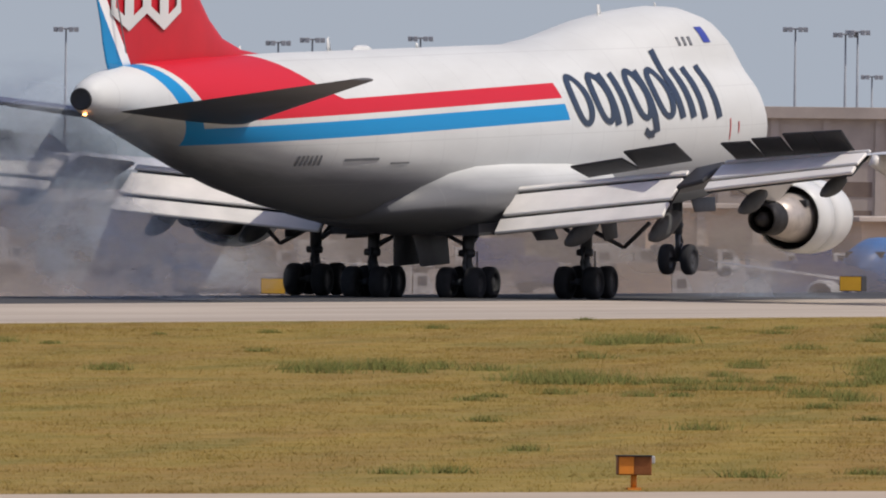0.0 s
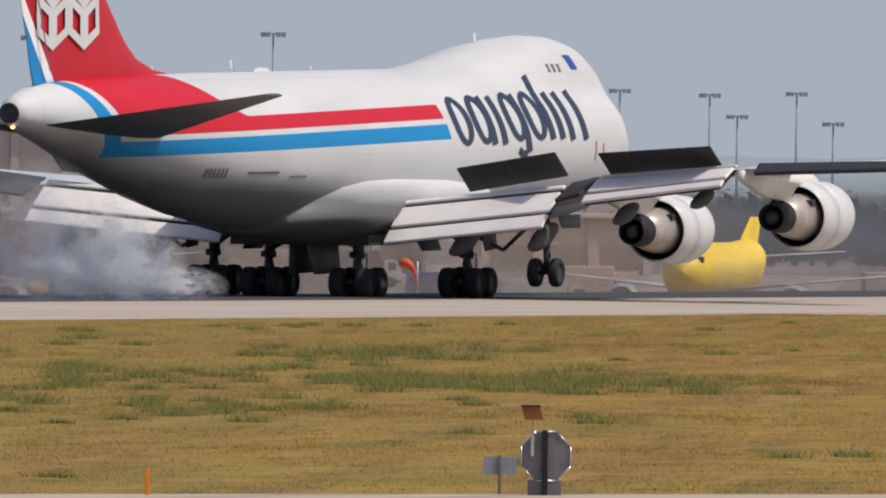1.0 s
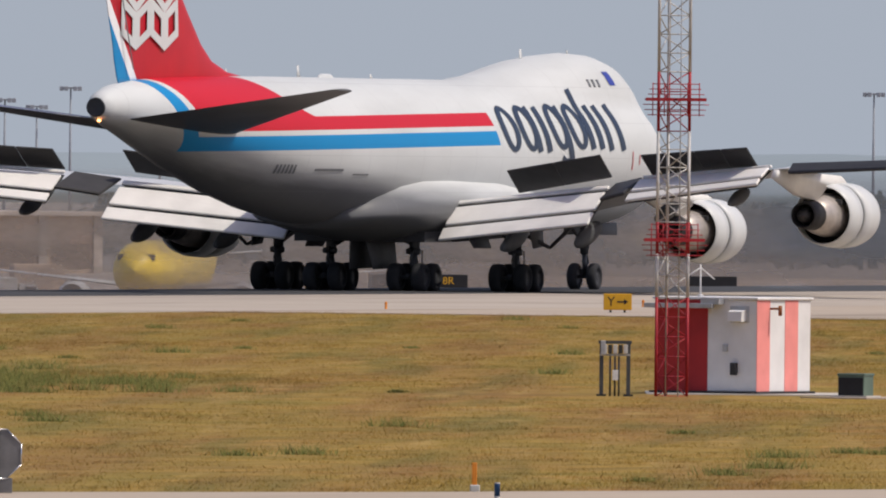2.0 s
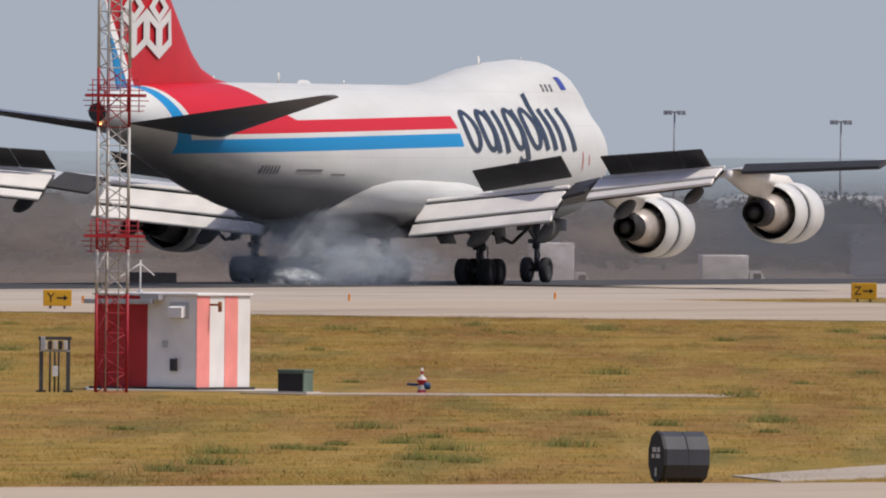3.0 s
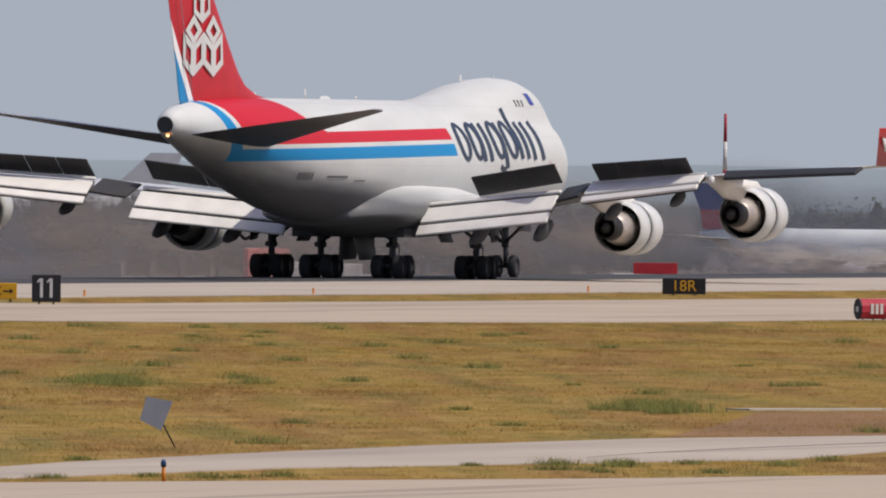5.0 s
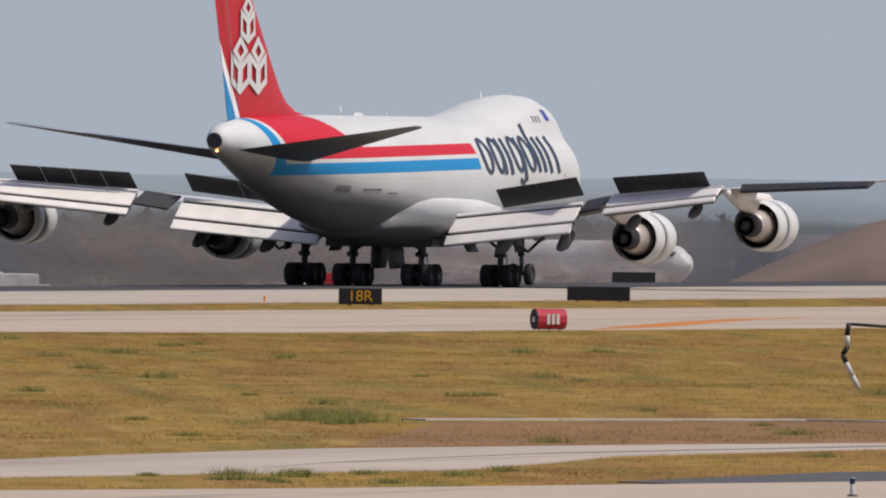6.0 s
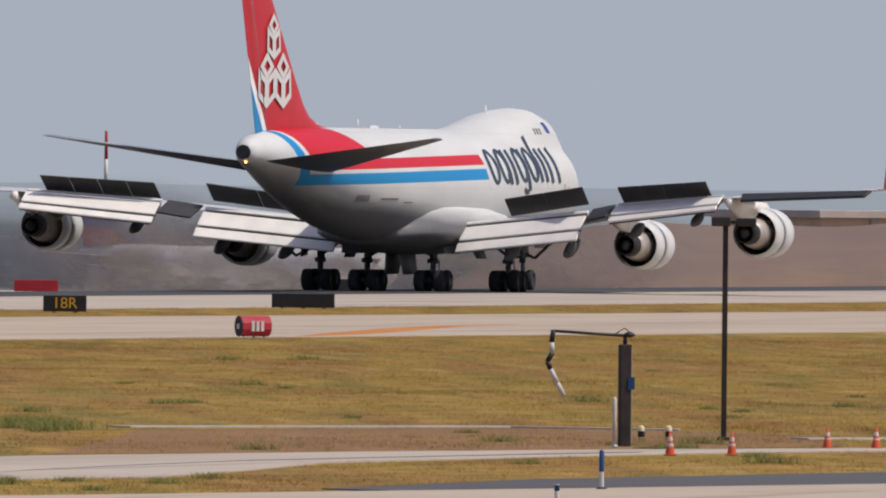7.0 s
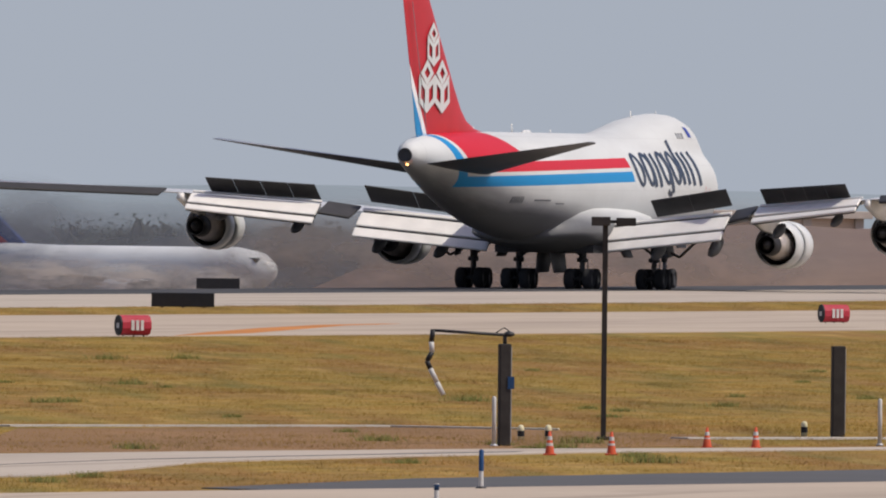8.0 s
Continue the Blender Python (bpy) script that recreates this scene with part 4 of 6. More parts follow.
def shelter():
    w, h = 2.94, 2.42
    s = thing("equipment_shelter", "red and white painted equipment shelter on a concrete slab", "hut", at=facing(598.7, 206.3, -28))
    part("body", box(B(), (-w / 2, -w / 2, 0.08), (w / 2, w / 2, h), 0.02), M_shedwhite, s, smooth=False)
    part("roof", box(B(), (-w / 2 - 0.06, -w / 2 - 0.06, h), (w / 2 + 0.06, w / 2 + 0.06, h + 0.07), 0.02), M_shedwhite, s, smooth=False)
    part("plinth", box(B(), (-w / 2 - 0.1, -w / 2 - 0.1, 0), (w / 2 + 0.1, w / 2 + 0.1, 0.09)), M_darkmetal, s, smooth=False)
    # front red darkened, side stripes lightened: shade and sun are painted in
    part("painted_panel", box(B(), (-w / 2, -w / 2 - 0.012, 0.09), (0.06, -w / 2, h - 0.01)), M_shadedred, s, "red panel with shade painted in", smooth=False)
    for k0, k1 in ((0.0, 0.24), (0.52, 0.76)):
        part("painted_panel", box(B(), (w / 2, -w / 2 + k0 * w, 0.09), (w / 2 + 0.012, -w / 2 + k1 * w, h - 0.01)), M_sunlitred, s, "pinkish red stripe with sunlight painted in", smooth=False)
    x = -w / 2 + 0.83 * w
    bm = B()
    prism(bm, [(-w / 2, 2.18), (-w / 2 - 0.26, 2.12), (-w / 2 - 0.28, 1.88), (-w / 2 - 0.16, 1.86), (-w / 2, 1.9)], "X", x - 0.2, x + 0.2)
    part("vent_hood", bm, M_shedwhite, s, "white vent hood", smooth=False)
    part("vent_frame", box(B(), (x - 0.26, -w / 2 - 0.02, 1.84), (x + 0.28, -w / 2, 2.26)), M_galv, s, smooth=False)
    part("meter_box", box(B(), (x - 0.2, -w / 2 - 0.14, 0.5), (x - 0.03, -w / 2, 0.82), 0.02), M_darkmetal, s, smooth=False)
    part("conduit_box", box(B(), (x - 0.45, -w / 2 - 0.06, 1.1), (x - 0.33, -w / 2, 1.28)), M_galv, s, smooth=False)
    bm = B()
    tube(bm, (w / 2 + 0.012, -w / 2 + 0.24 * w, 2.2), (w / 2 + 0.3, -w / 2 + 0.24 * w, 2.2), 0.03)
    tube(bm, (w / 2 + 0.3, -w / 2 + 0.24 * w, 2.28), (w / 2 + 0.3, -w / 2 + 0.24 * w, 2.02), 0.05)
    part("wall_lamp", bm, M_rust, s)
    part("cable_duct", box(B(), (-w / 2 - 0.15, -w / 2 - 0.35, 2.2), (w * 0.12, -w / 2 - 0.2, 2.32), 0.01), M_galv, s, "galvanised cable duct", smooth=False)
    part("duct_bracket", box(B(), (w * 0.0, -w / 2 - 0.3, 2.3), (w * 0.18, -w / 2, 2.46)), M_galv, s, smooth=False)


shelter()
slab("shelter_slab", [(595.2, 207.4), (601.1, 209.5), (602.5, 204.6), (596.8, 202.7)], 0.03, M_slab, "small concrete slab under the shelter", "slab")
slab("footpath", [(590.5, 199.9), (591.5, 202.0), (594, 201.6), (605, 192.5), (597, 191.2), (594, 196)], 0.03, M_taxi, "narrow pale concrete path", "path")


def roof_aerial():
    s = thing("roof_aerial", "thin pale aerial with two drooping arms on the shelter roof", "aerial", at=facing(598.19, 207.01, 0, 2.49))
    part("base", lathe(B(), [(0, 0.08), (0.04, 0.07), (0.06, 0.03)], 10, "Z", caps=(True, True)), M_galv, s)
    part("stem", tube(B(), (0, 0, 0.03), (0, 0, 0.82), 0.022, 0.018, 8), M_shedwhite, s)
    for x, z in ((-0.36, 0.50), (0.36, 0.44)):
        part("arm", tube(B(), (0, 0, 0.74), (x, 0, z), 0.018, 0.014, 6), M_shedwhite, s)


roof_aerial()


def lattice_mast():
    s = thing("lattice_mast", "red and white lattice radio mast with antenna combs", "mast", at=facing(591.35, 205.45, 12))
    top, r = 15.0, 0.46
    legs = [(-0.4, -0.23), (0.4, -0.23), (0.0, 0.46)]
    bands = [(0, 2.5, M_towerred), (2.5, 3.6, M_towerwhite), (3.6, 4.4, M_towerred), (4.4, 6.7, M_towerwhite), (6.7, 8.2, M_towerred), (8.2, 12, M_towerwhite), (12, 15, M_towerred)]
    for lo, hi, m in bands:
        for x, y in legs:
            part("leg", tube(B(), (x, y, lo), (x, y, hi), 0.04, 0.04, 8), m, s)
        bm = B()
        n = max(1, round((hi - lo) / 0.5))
        for i in range(n):
            z0, z1 = lo + (hi - lo) * i / n, lo + (hi - lo) * (i + 1) / n
            for k in range(3):
                a, b = legs[k], legs[(k + 1) % 3]
                if i % 2:
                    a, b = b, a
                tube(bm, (*a, z0), (*b, z1), 0.016, 0.016, 5)
                tube(bm, (*a, z0), (*b, z0), 0.016, 0.016, 5)
        part("bracing", bm, m, s)
    part("ladder_rail", tube(B(), (-0.16, -0.28, 0), (-0.16, -0.28, top), 0.015, 0.015, 5), M_galv, s)
    part("ladder_rail", tube(B(), (0.16, -0.28, 0), (0.16, -0.28, top), 0.015, 0.015, 5), M_galv, s)
    for z, m in ((3.95, M_towerred), (7.5, M_towerred)):
        part("antenna_boom", box(B(), (-0.78, -0.5, z - 0.04), (0.78, -0.42, z + 0.04)), m, s, smooth=False)
        part("antenna_boom", box(B(), (-0.04, -0.78, z - 0.03), (0.04, 0.78, z + 0.03)), m, s, smooth=False)
        for i in range(7):
            dz = (i - 3) * 0.13
            w = 0.85 - 0.06 * abs(i - 2)
            part("antenna_rod", tube(B(), (-w, -0.46 + 0.1 * (i % 2), z + dz), (w, -0.46 + 0.1 * (i % 2), z + dz), 0.012, 0.012, 5), M_towerred, s)
        for x in (-0.6, -0.3, 0.3, 0.6):
            part("antenna_mount", tube(B(), (x, -0.46, z - 0.42), (x, -0.46, z + 0.42), 0.014, 0.014, 5), M_towerred, s)


lattice_mast()


def equipment_stand():
    s = thing("equipment_stand", "grey steel stand carrying small meter boxes", "stand", at=facing(589.6, 206.3))
    for x in (-0.34, 0.34):
        part("post", box(B(), (x - 0.05, -0.05, 0), (x + 0.05, 0.05, 1.36)), M_strut, s, smooth=False)
        part("base_plate", box(B(), (x - 0.12, -0.12, 0), (x + 0.12, 0.12, 0.05)), M_darkmetal, s, smooth=False)
    part("crossbar", box(B(), (-0.42, -0.07, 1.32), (0.42, -0.02, 1.4)), M_strut, s, smooth=False)
    part("crossbar", box(B(), (-0.38, -0.07, 1.02), (0.38, -0.02, 1.07)), M_galv, s, smooth=False)
    for i in range(5):
        part("meter_box", box(B(), (-0.3 + i * 0.13, -0.17, 1.08), (-0.2 + i * 0.13, -0.05, 1.3), 0.01), M_darkmetal if i % 2 else M_towerwhite, s, smooth=False)
    part("cabinet", box(B(), (-0.36, -0.2, 1.05), (-0.24, -0.06, 1.4), 0.01), M_galv, s, smooth=False)
    for x in (-0.12, 0.0, 0.1):
        part("conduit", tube(B(), (x, 0, 0), (x, 0, 1.1), 0.025), M_strut, s)
    part("junction_box", box(B(), (-0.06, -0.1, 0.4), (0.08, -0.02, 0.66), 0.01), M_shedwhite, s, smooth=False)


equipment_stand()


def transformer():
    s = thing("transformer_box", "green metal transformer box on a concrete pad", "cabinet", at=facing(592.6, 200.9, -24))
    part("body", box(B(), (-0.36, -0.3, 0.06), (0.36, 0.3, 0.6), 0.02), M_green, s, smooth=False)
    # the front is near black: its shade is painted in
    part("door", box(B(), (-0.34, -0.325, 0.08), (0.34, -0.3, 0.52)), M_signblk, s, "front door painted dark as shade", smooth=False)
    part("lid", box(B(), (-0.38, -0.32, 0.56), (0.38, 0.32, 0.63), 0.02), M_green, s, smooth=False)
    part("pad", box(B(), (-0.5, -0.45, 0), (0.5, 0.45, 0.07)), M_slab, s, smooth=False)


transformer()


def hydrant():
    s = thing("hydrant", "red white and blue painted hydrant with a cap", "hydrant", at=facing(597.9, 199.3))
    part("barrel", lathe(B(), [(0, 0.14), (0.04, 0.14), (0.05, 0.1), (0.3, 0.1), (0.32, 0.13), (0.36, 0.13)], 16, "Z", caps=(True, True)), M_signred, s)
    part("cap", lathe(B(), [(0.36, 0.12), (0.42, 0.08), (0.46, 0.03), (0.66, 0.03)], 14, "Z", caps=(False, True)), M_towerwhite, s)
    part("cap_band", lathe(B(), [(0.5, 0.034), (0.58, 0.034)], 12, "Z"), M_signred, s)
    part("outlet", tube(B(), (-0.38, 0, 0.24), (0.0, 0, 0.22), 0.035), M_bluepost, s)
    part("outlet", tube(B(), (0.0, 0, 0.2), (0.2, -0.05, 0.2), 0.09), M_bluepost, s)
    part("collar", lathe(B(), [(0.1, 0.115), (0.22, 0.115)], 14, "Z"), M_towerwhite, s)


hydrant()


def marker_post(x, y, h, base=False):
    s = thing("marker_post", "slim orange marker post" + (" on a white foot" if base else ""), "post", "marker posts", at=facing(x, y))
    part("post", box(B(), (-0.045, -0.02, 0), (0.045, 0.02, h), 0.01), M_orange, s, smooth=False)
    if base:
        part("foot", box(B(), (-0.08, -0.06, 0), (0.1, 0.06, 0.14), 0.02), M_towerwhite, s, smooth=False)


marker_post(402.9, 159.8, 0.5)
marker_post(420.8, 149.9, 0.54, True)


def blue_post(x, y, h, label):
    s = thing("taxiway_marker", label, "post", "taxiway markers", at=facing(x, y))
    part("foot", lathe(B(), [(0, 0.12), (0.05, 0.11), (0.07, 0.05)], 14, "Z", caps=(True, True)), M_signblk, s)
    part("post", lathe(B(), [(0.06, 0.05), (0.4, 0.045)], 12, "Z"), M_towerwhite, s)
    part("cap", lathe(B(), [(0.38, 0.052), (h - 0.03, 0.05), (h, 0.02)], 12, "Z", caps=(False, True)), M_bluepost, s, "blue upper part")


blue_post(484.6, 126.2, 0.82, "blue and white reflective taxiway edge post")
blue_post(462.0, 121.2, 0.3, "short blue taxiway edge marker")
blue_post(406.1, 144.24, 0.19, "short blue taxiway edge marker")


def edge_light():
    s = thing("edge_light", "orange stake with a small blue light on top", "light", at=facing(451.5, 138.4))
    part("stake", tube(B(), (0, 0, 0), (0, 0, 0.3), 0.035), M_orange, s)
    part("lamp", lathe(B(), [(0.28, 0.05), (0.36, 0.055), (0.42, 0.03)], 12, "Z", caps=(True, True)), M_bluepost, s)


edge_light()


def kite_plate():
    s = thing("diamond_marker", "grey diamond plate on a thin leaning rod", "marker", at=facing(504.2, 154.3))
    part("rod", tube(B(), (0.0, 0, 0), (-0.56, 0, 1.06), 0.02, 0.02, 6), M_darkmetal, s)
    part("plate", prism(B(), [(-0.62, 1.08), (-0.76, 0.58), (-0.30, 0.36), (-0.06, 0.98)], "Y", -0.03, -0.018), M_kite, s, smooth=False)


kite_plate()


def stop_sign():
    s = thing("octagonal_sign", "back of a grey octagonal sign with a solar panel", "sign", at=facing(409.6, 154.9))
    r = 0.47
    pts = [(0.02 + r * math.cos(math.pi / 8 + i * math.pi / 4), 0.72 + r * 1.0 * math.sin(math.pi / 8 + i * math.pi / 4)) for i in range(8)]
    part("plate", prism(B(), pts, "Y", -0.015, 0.015), M_signgrey, s, "dull grey plate back", smooth=False)
    bm = B()
    for a, b in zip(pts, pts[1:] + pts[:1]):
        tube(bm, (a[0], -0.02, a[1]), (b[0], -0.02, b[1]), 0.014, 0.014, 6)
    part("rim", bm, M_lip, s)
    part("post", box(B(), (-0.05, -0.1, 0), (0.05, -0.02, 1.18)), M_signblk, s, smooth=False)
    part("lower_plate", box(B(), (-0.3, -0.02, 0.0), (0.3, 0.01, 0.3), 0.01), M_signgrey, s, smooth=False)
    part("bracket", box(B(), (-0.25, -0.06, 0.72), (-0.19, -0.02, 1.1)), M_galv, s, smooth=False)
    part("rod", tube(B(), (-0.2, -0.04, 1.0), (-0.22, -0.04, 1.35), 0.02), M_galv, s)
    part("solar_panel", prism(B(), [(-0.42, 1.6), (-0.09, 1.6), (-0.03, 1.36), (-0.36, 1.36)], "Y", -0.12, -0.08), M_rust, s, "brown backed solar panel", smooth=False)
    part("panel_frame", box(B(), (-0.42, -0.14, 1.595), (-0.08, -0.06, 1.625)), M_signblk, s, smooth=False)


stop_sign()


def small_sign():
    s = thing("small_sign", "blank grey rectangular sign back on a post", "sign", at=facing(411.3, 156.4))
    part("plate", box(B(), (-0.29, -0.01, 0.36), (0.3, 0.01, 0.68)), M_kite, s, smooth=False)
    part("post", box(B(), (-0.025, -0.04, 0), (0.025, -0.01, 0.7)), M_signgrey, s, smooth=False)


small_sign()


def guard_box():
    s = thing("guard_light", "rusty brown twin guard light box on an orange post", "light", at=facing(401.3, 165.3, 8))
    part("housing", box(B(), (-0.3, -0.14, 0.26), (0.3, 0.14, 0.6), 0.02), M_rust, s, smooth=False)
    part("face", box(B(), (-0.28, -0.15, 0.28), (-0.02, -0.138, 0.58)), M_orange, s, smooth=False)
    part("face", box(B(), (0.0, -0.15, 0.28), (0.26, -0.138, 0.58)), M_rust, s, smooth=False)
    part("hood", box(B(), (-0.32, -0.2, 0.585), (0.3, 0.1, 0.61)), M_signblk, s, smooth=False)
    part("lamp", box(B(), (0.28, -0.12, 0.46), (0.36, 0.06, 0.6), 0.02), M_galv, s, smooth=False)
    part("post", tube(B(), (0, 0, 0), (0, 0, 0.28), 0.055), M_orange, s)
    part("foot", box(B(), (-0.12, -0.12, 0), (0.12, 0.12, 0.04)), M_orange, s, smooth=False)


guard_box()


def timber_post(x, y, h, w, plate):
    s = thing("timber_post", "dark weathered timber post in the grass", "post", "timber posts", at=facing(x, y, 10))
    bm = box(B(), (-w / 2, -w / 2, 0), (w / 2, w / 2, h), 0.03)
    part("post", bm, M_wood, s, smooth=False)
    part("edge_strip", box(B(), (w / 2, -w * 0.3, 0.1), (w / 2 + 0.02, w * 0.1, h * 0.97)), M_galv, s, smooth=False)
    if plate:
        part("plate", box(B(), (w * 0.2, -w / 2 - 0.02, h * 0.56), (w * 0.75, -w / 2, h * 0.68)), M_bluepost, s, "small blue plate", smooth=False)
    return s


def wind_arm():
    s = timber_post(565.4, 146.7, 2.42, 0.28, True)
    s["label"] = "dark timber post carrying a bent arm with a hanging striped tube"
    bm = B()
    tube(bm, (0, 0, 2.4), (0, 0, 2.66), 0.05)
    tube(bm, (-1.72, 0, 2.72), (0.1, 0, 2.62), 0.035, 0.04, 8)
    tube(bm, (-0.24, 0, 2.66), (-0.02, 0, 2.8), 0.014, 0.014, 6)
    tube(bm, (-0.02, 0, 2.8), (0.2, 0, 2.64), 0.014, 0.014, 6)
    part("arm", bm, M_darkmetal, s)
    part("lamp_head", lathe(B(), [(2.58, 0.05), (2.62, 0.14), (2.68, 0.12), (2.72, 0.03)], 14, "Z", (0.1, 0, 0), (True, True)), M_darkmetal, s)
    pts = [(-1.72, 2.74), (-1.76, 2.45), (-1.74, 2.2), (-1.86, 2.0), (-1.78, 1.82), (-1.62, 1.5), (-1.46, 1.2)]
    for i, (a, b) in enumerate(zip(pts, pts[1:])):
        part("hanging_tube", tube(B(), (a[0], 0, a[1]), (b[0], 0, b[1]), 0.06, 0.06, 10), M_signblk if i in (0, 2, 3) else M_towerwhite, s)


wind_arm()
timber_post(596.4, 146.2, 2.26, 0.32, False)
for x, y, h in ((564.2, 146.63, 1.15), (577.0, 140.4, 1.1)):
    s = thing("vent_pipe", "thin white vent pipe standing in the grass", "pipe", "vent pipes", at=facing(x, y))
    part("pipe", lathe(B(), [(0, 0.05), (h, 0.05), (h + 0.04, 0.02)], 10, "Z", caps=(True, True)), M_towerwhite, s)
    part("collar", lathe(B(), [(0, 0.09), (0.05, 0.09), (0.06, 0.05)], 10, "Z", caps=(True, False)), M_galv, s)


def lamp_post():
    s = thing("floodlight_post", "dark brown lamp post with two flat floodlights", "lamp", at=facing(580.6, 148.16))
    part("pole", box(B(), (-0.065, -0.065, 0.05), (0.065, 0.065, 5.33), 0.01), M_wood, s, smooth=False)
    part("base", box(B(), (-0.16, -0.16, 0), (0.16, 0.16, 0.1), 0.02), M_wood, s, smooth=False)
    part("crossbar", box(B(), (-0.3, -0.04, 5.26), (0.70, 0.04, 5.34)), M_darkmetal, s, smooth=False)
    part("floodlight", box(B(), (-0.34, -0.2, 5.20), (0.12, 0.2, 5.42), 0.02), M_wood, s, "flat dark floodlight", smooth=False)
    part("floodlight", box(B(), (0.26, -0.2, 5.20), (0.74, 0.2, 5.40), 0.02), M_wood, s, "flat dark floodlight", smooth=False)


lamp_post()


def traffic_cone(x, y, h):
    s = thing("traffic_cone", "orange traffic cone with white bands on grass edge", "cone", "traffic cones", at=facing(x, y))
    part("base", box(B(), (-0.15, -0.15, 0), (0.15, 0.15, 0.04), 0.01), M_cone, s, smooth=False)
    r = lambda z: 0.11 - 0.085 * z / h
    part("body", lathe(B(), [(0.04, r(0)), (h, r(h))], 16, "Z", caps=(False, True)), M_cone, s)
    for a, b in ((0.32, 0.5), (0.62, 0.78)):
        part("band", lathe(B(), [(a * h, r(a * h) + 0.004), (b * h, r(b * h) + 0.004)], 16, "Z"), M_towerwhite, s, "white band")


for x, y, h in ((548.0, 141.1, 0.56), (549.8, 140.1, 0.54), (566.6, 142.06, 0.5), (566.9, 140.95, 0.52)):
    traffic_cone(x, y, h)


def bollard(x, y):
    s = thing("bollard", "short cream and black banded bollard in the grass", "bollard", "bollards", at=facing(x, y))
    part("body", lathe(B(), [(0, 0.08), (0.3, 0.08), (0.36, 0.06), (0.38, 0.02)], 14, "Z", caps=(True, True)), M_cream, s)
    part("band", lathe(B(), [(0.1, 0.084), (0.24, 0.084)], 14, "Z"), M_signblk, s, "black band")


for x, y in ((578.6, 149.7), (579.5, 149.25), (596.6, 147.1)):
    bollard(x, y)


# worn soil and white kerb lines in the grass
slab("bare_soil", [(535, 152.2), (560, 158), (590, 165.5), (605, 159.5), (602.5, 155), (597, 150), (586, 147), (572, 143), (560, 144.6), (546, 148.5)], 0.012, concrete("reddish_soil", (0.27, 0.15, 0.058), 0.3), "reddish brown worn grass beside the road", "ground")
slab("kerb_line", [(594.6, 167.0), (595.2, 167.8), (607.2, 160.9), (604.5, 155.4), (603.6, 155.2), (606.0, 160.2)], 0.045, M_slab, "thin pale kerb line in the grass", "kerb")
slab("kerb_line", [(586.0, 147.4), (586.6, 148.0), (593.0, 144.4), (592.4, 143.7)], 0.05, M_slab, "thin pale kerb line in the grass", "kerb")
slab("taxiway_stripe", [(946, 259.0), (968, 263.8), (1002, 270.6), (1029, 275.3), (1044, 276.4), (1044, 275.6), (1029, 274.0), (1002, 268.6), (968, 261.8)], 0.032, concrete("faded_orange_line", (0.55, 0.22, 0.05), 0.3), "faded orange line on the taxiway", "marking")
for x in (895, 925, 958, 985, 1040, 1075, 1120):
    s = thing("runway_edge_light", "small orange runway edge light", "light", "runway edge lights", at=facing(x, 322.5))
    part("stem", lathe(B(), [(0, 0.1), (0.04, 0.05), (0.2, 0.045), (0.25, 0.06), (0.3, 0.03)], 10, "Z", caps=(True, True)), M_orange, s)


# ---- beyond the runway: the ground drops to a lower apron, with a bank, trees and distance ----
LOW = -5.0


def polar(az, d, z=LOW, turn=0.0):
    """A place by its bearing from the runway's direction and its distance, front towards the watcher."""
    x, y = d * math.cos(radians(az)), d * math.sin(radians(az))
    return pose(x, y, z, 0, 0, az - 90 + turn)


slab("apron", [(1560, 572), (4700, 1690), (4400, 2300), (1200, 640), (1180, 500)], LOW + 0.03, concrete("apron_concrete", (0.36, 0.31, 0.27), 0.25), "wide beige concrete apron below the runway", "apron")

slab("lower_field", [(1130, 492), (1560, 572), (4700, 1690), (4900, 900), (2500, 492)], LOW + 0.02, concrete("dry_soil", (0.25, 0.20, 0.165), 0.3), "dull brown dry field below the runway", "ground")


def bank():
    """A long brown earth bank."""
    rings = []
    n = 60
    for i in range(n + 1):
        az = 11.8 + (15.12 - 11.8) * i / n
        u = Vector((math.cos(radians(az)), math.sin(radians(az)), 0))
        end = min(1.0, (n - i) / 9 + 0.05)
        h = (8.0 + 0.5 * noise.noise((i * 0.3, 0, 0))) * end
        rings.append([u * 1900 + Vector((0, 0, LOW - 0.5)), u * 1945 + Vector((0, 0, LOW + h * 0.7)), u * 1990 + Vector((0, 0, LOW + h)), u * 2060 + Vector((0, 0, LOW + h * 0.95)), u * 2100 + Vector((0, 0, LOW - 0.5))])
    m = Mat("brown_earth", 0.95, spec=0.1)
    a = m.noise(0.02, 5, (1, 1, 6))
    c = m.ramp(a, (0.3, (0.16, 0.115, 0.10)), (0.55, (0.20, 0.145, 0.12)), (0.75, (0.26, 0.18, 0.13)))
    m.color(m.mix(m.math("MULTIPLY", m.noise(0.6, 4), 0.5), c, (0.12, 0.10, 0.085)))
    tagged(part("earth_bank", loft(B(), rings), m.m), "long bare brown earth bank in the distance", "bank", kind="structure")


bank()


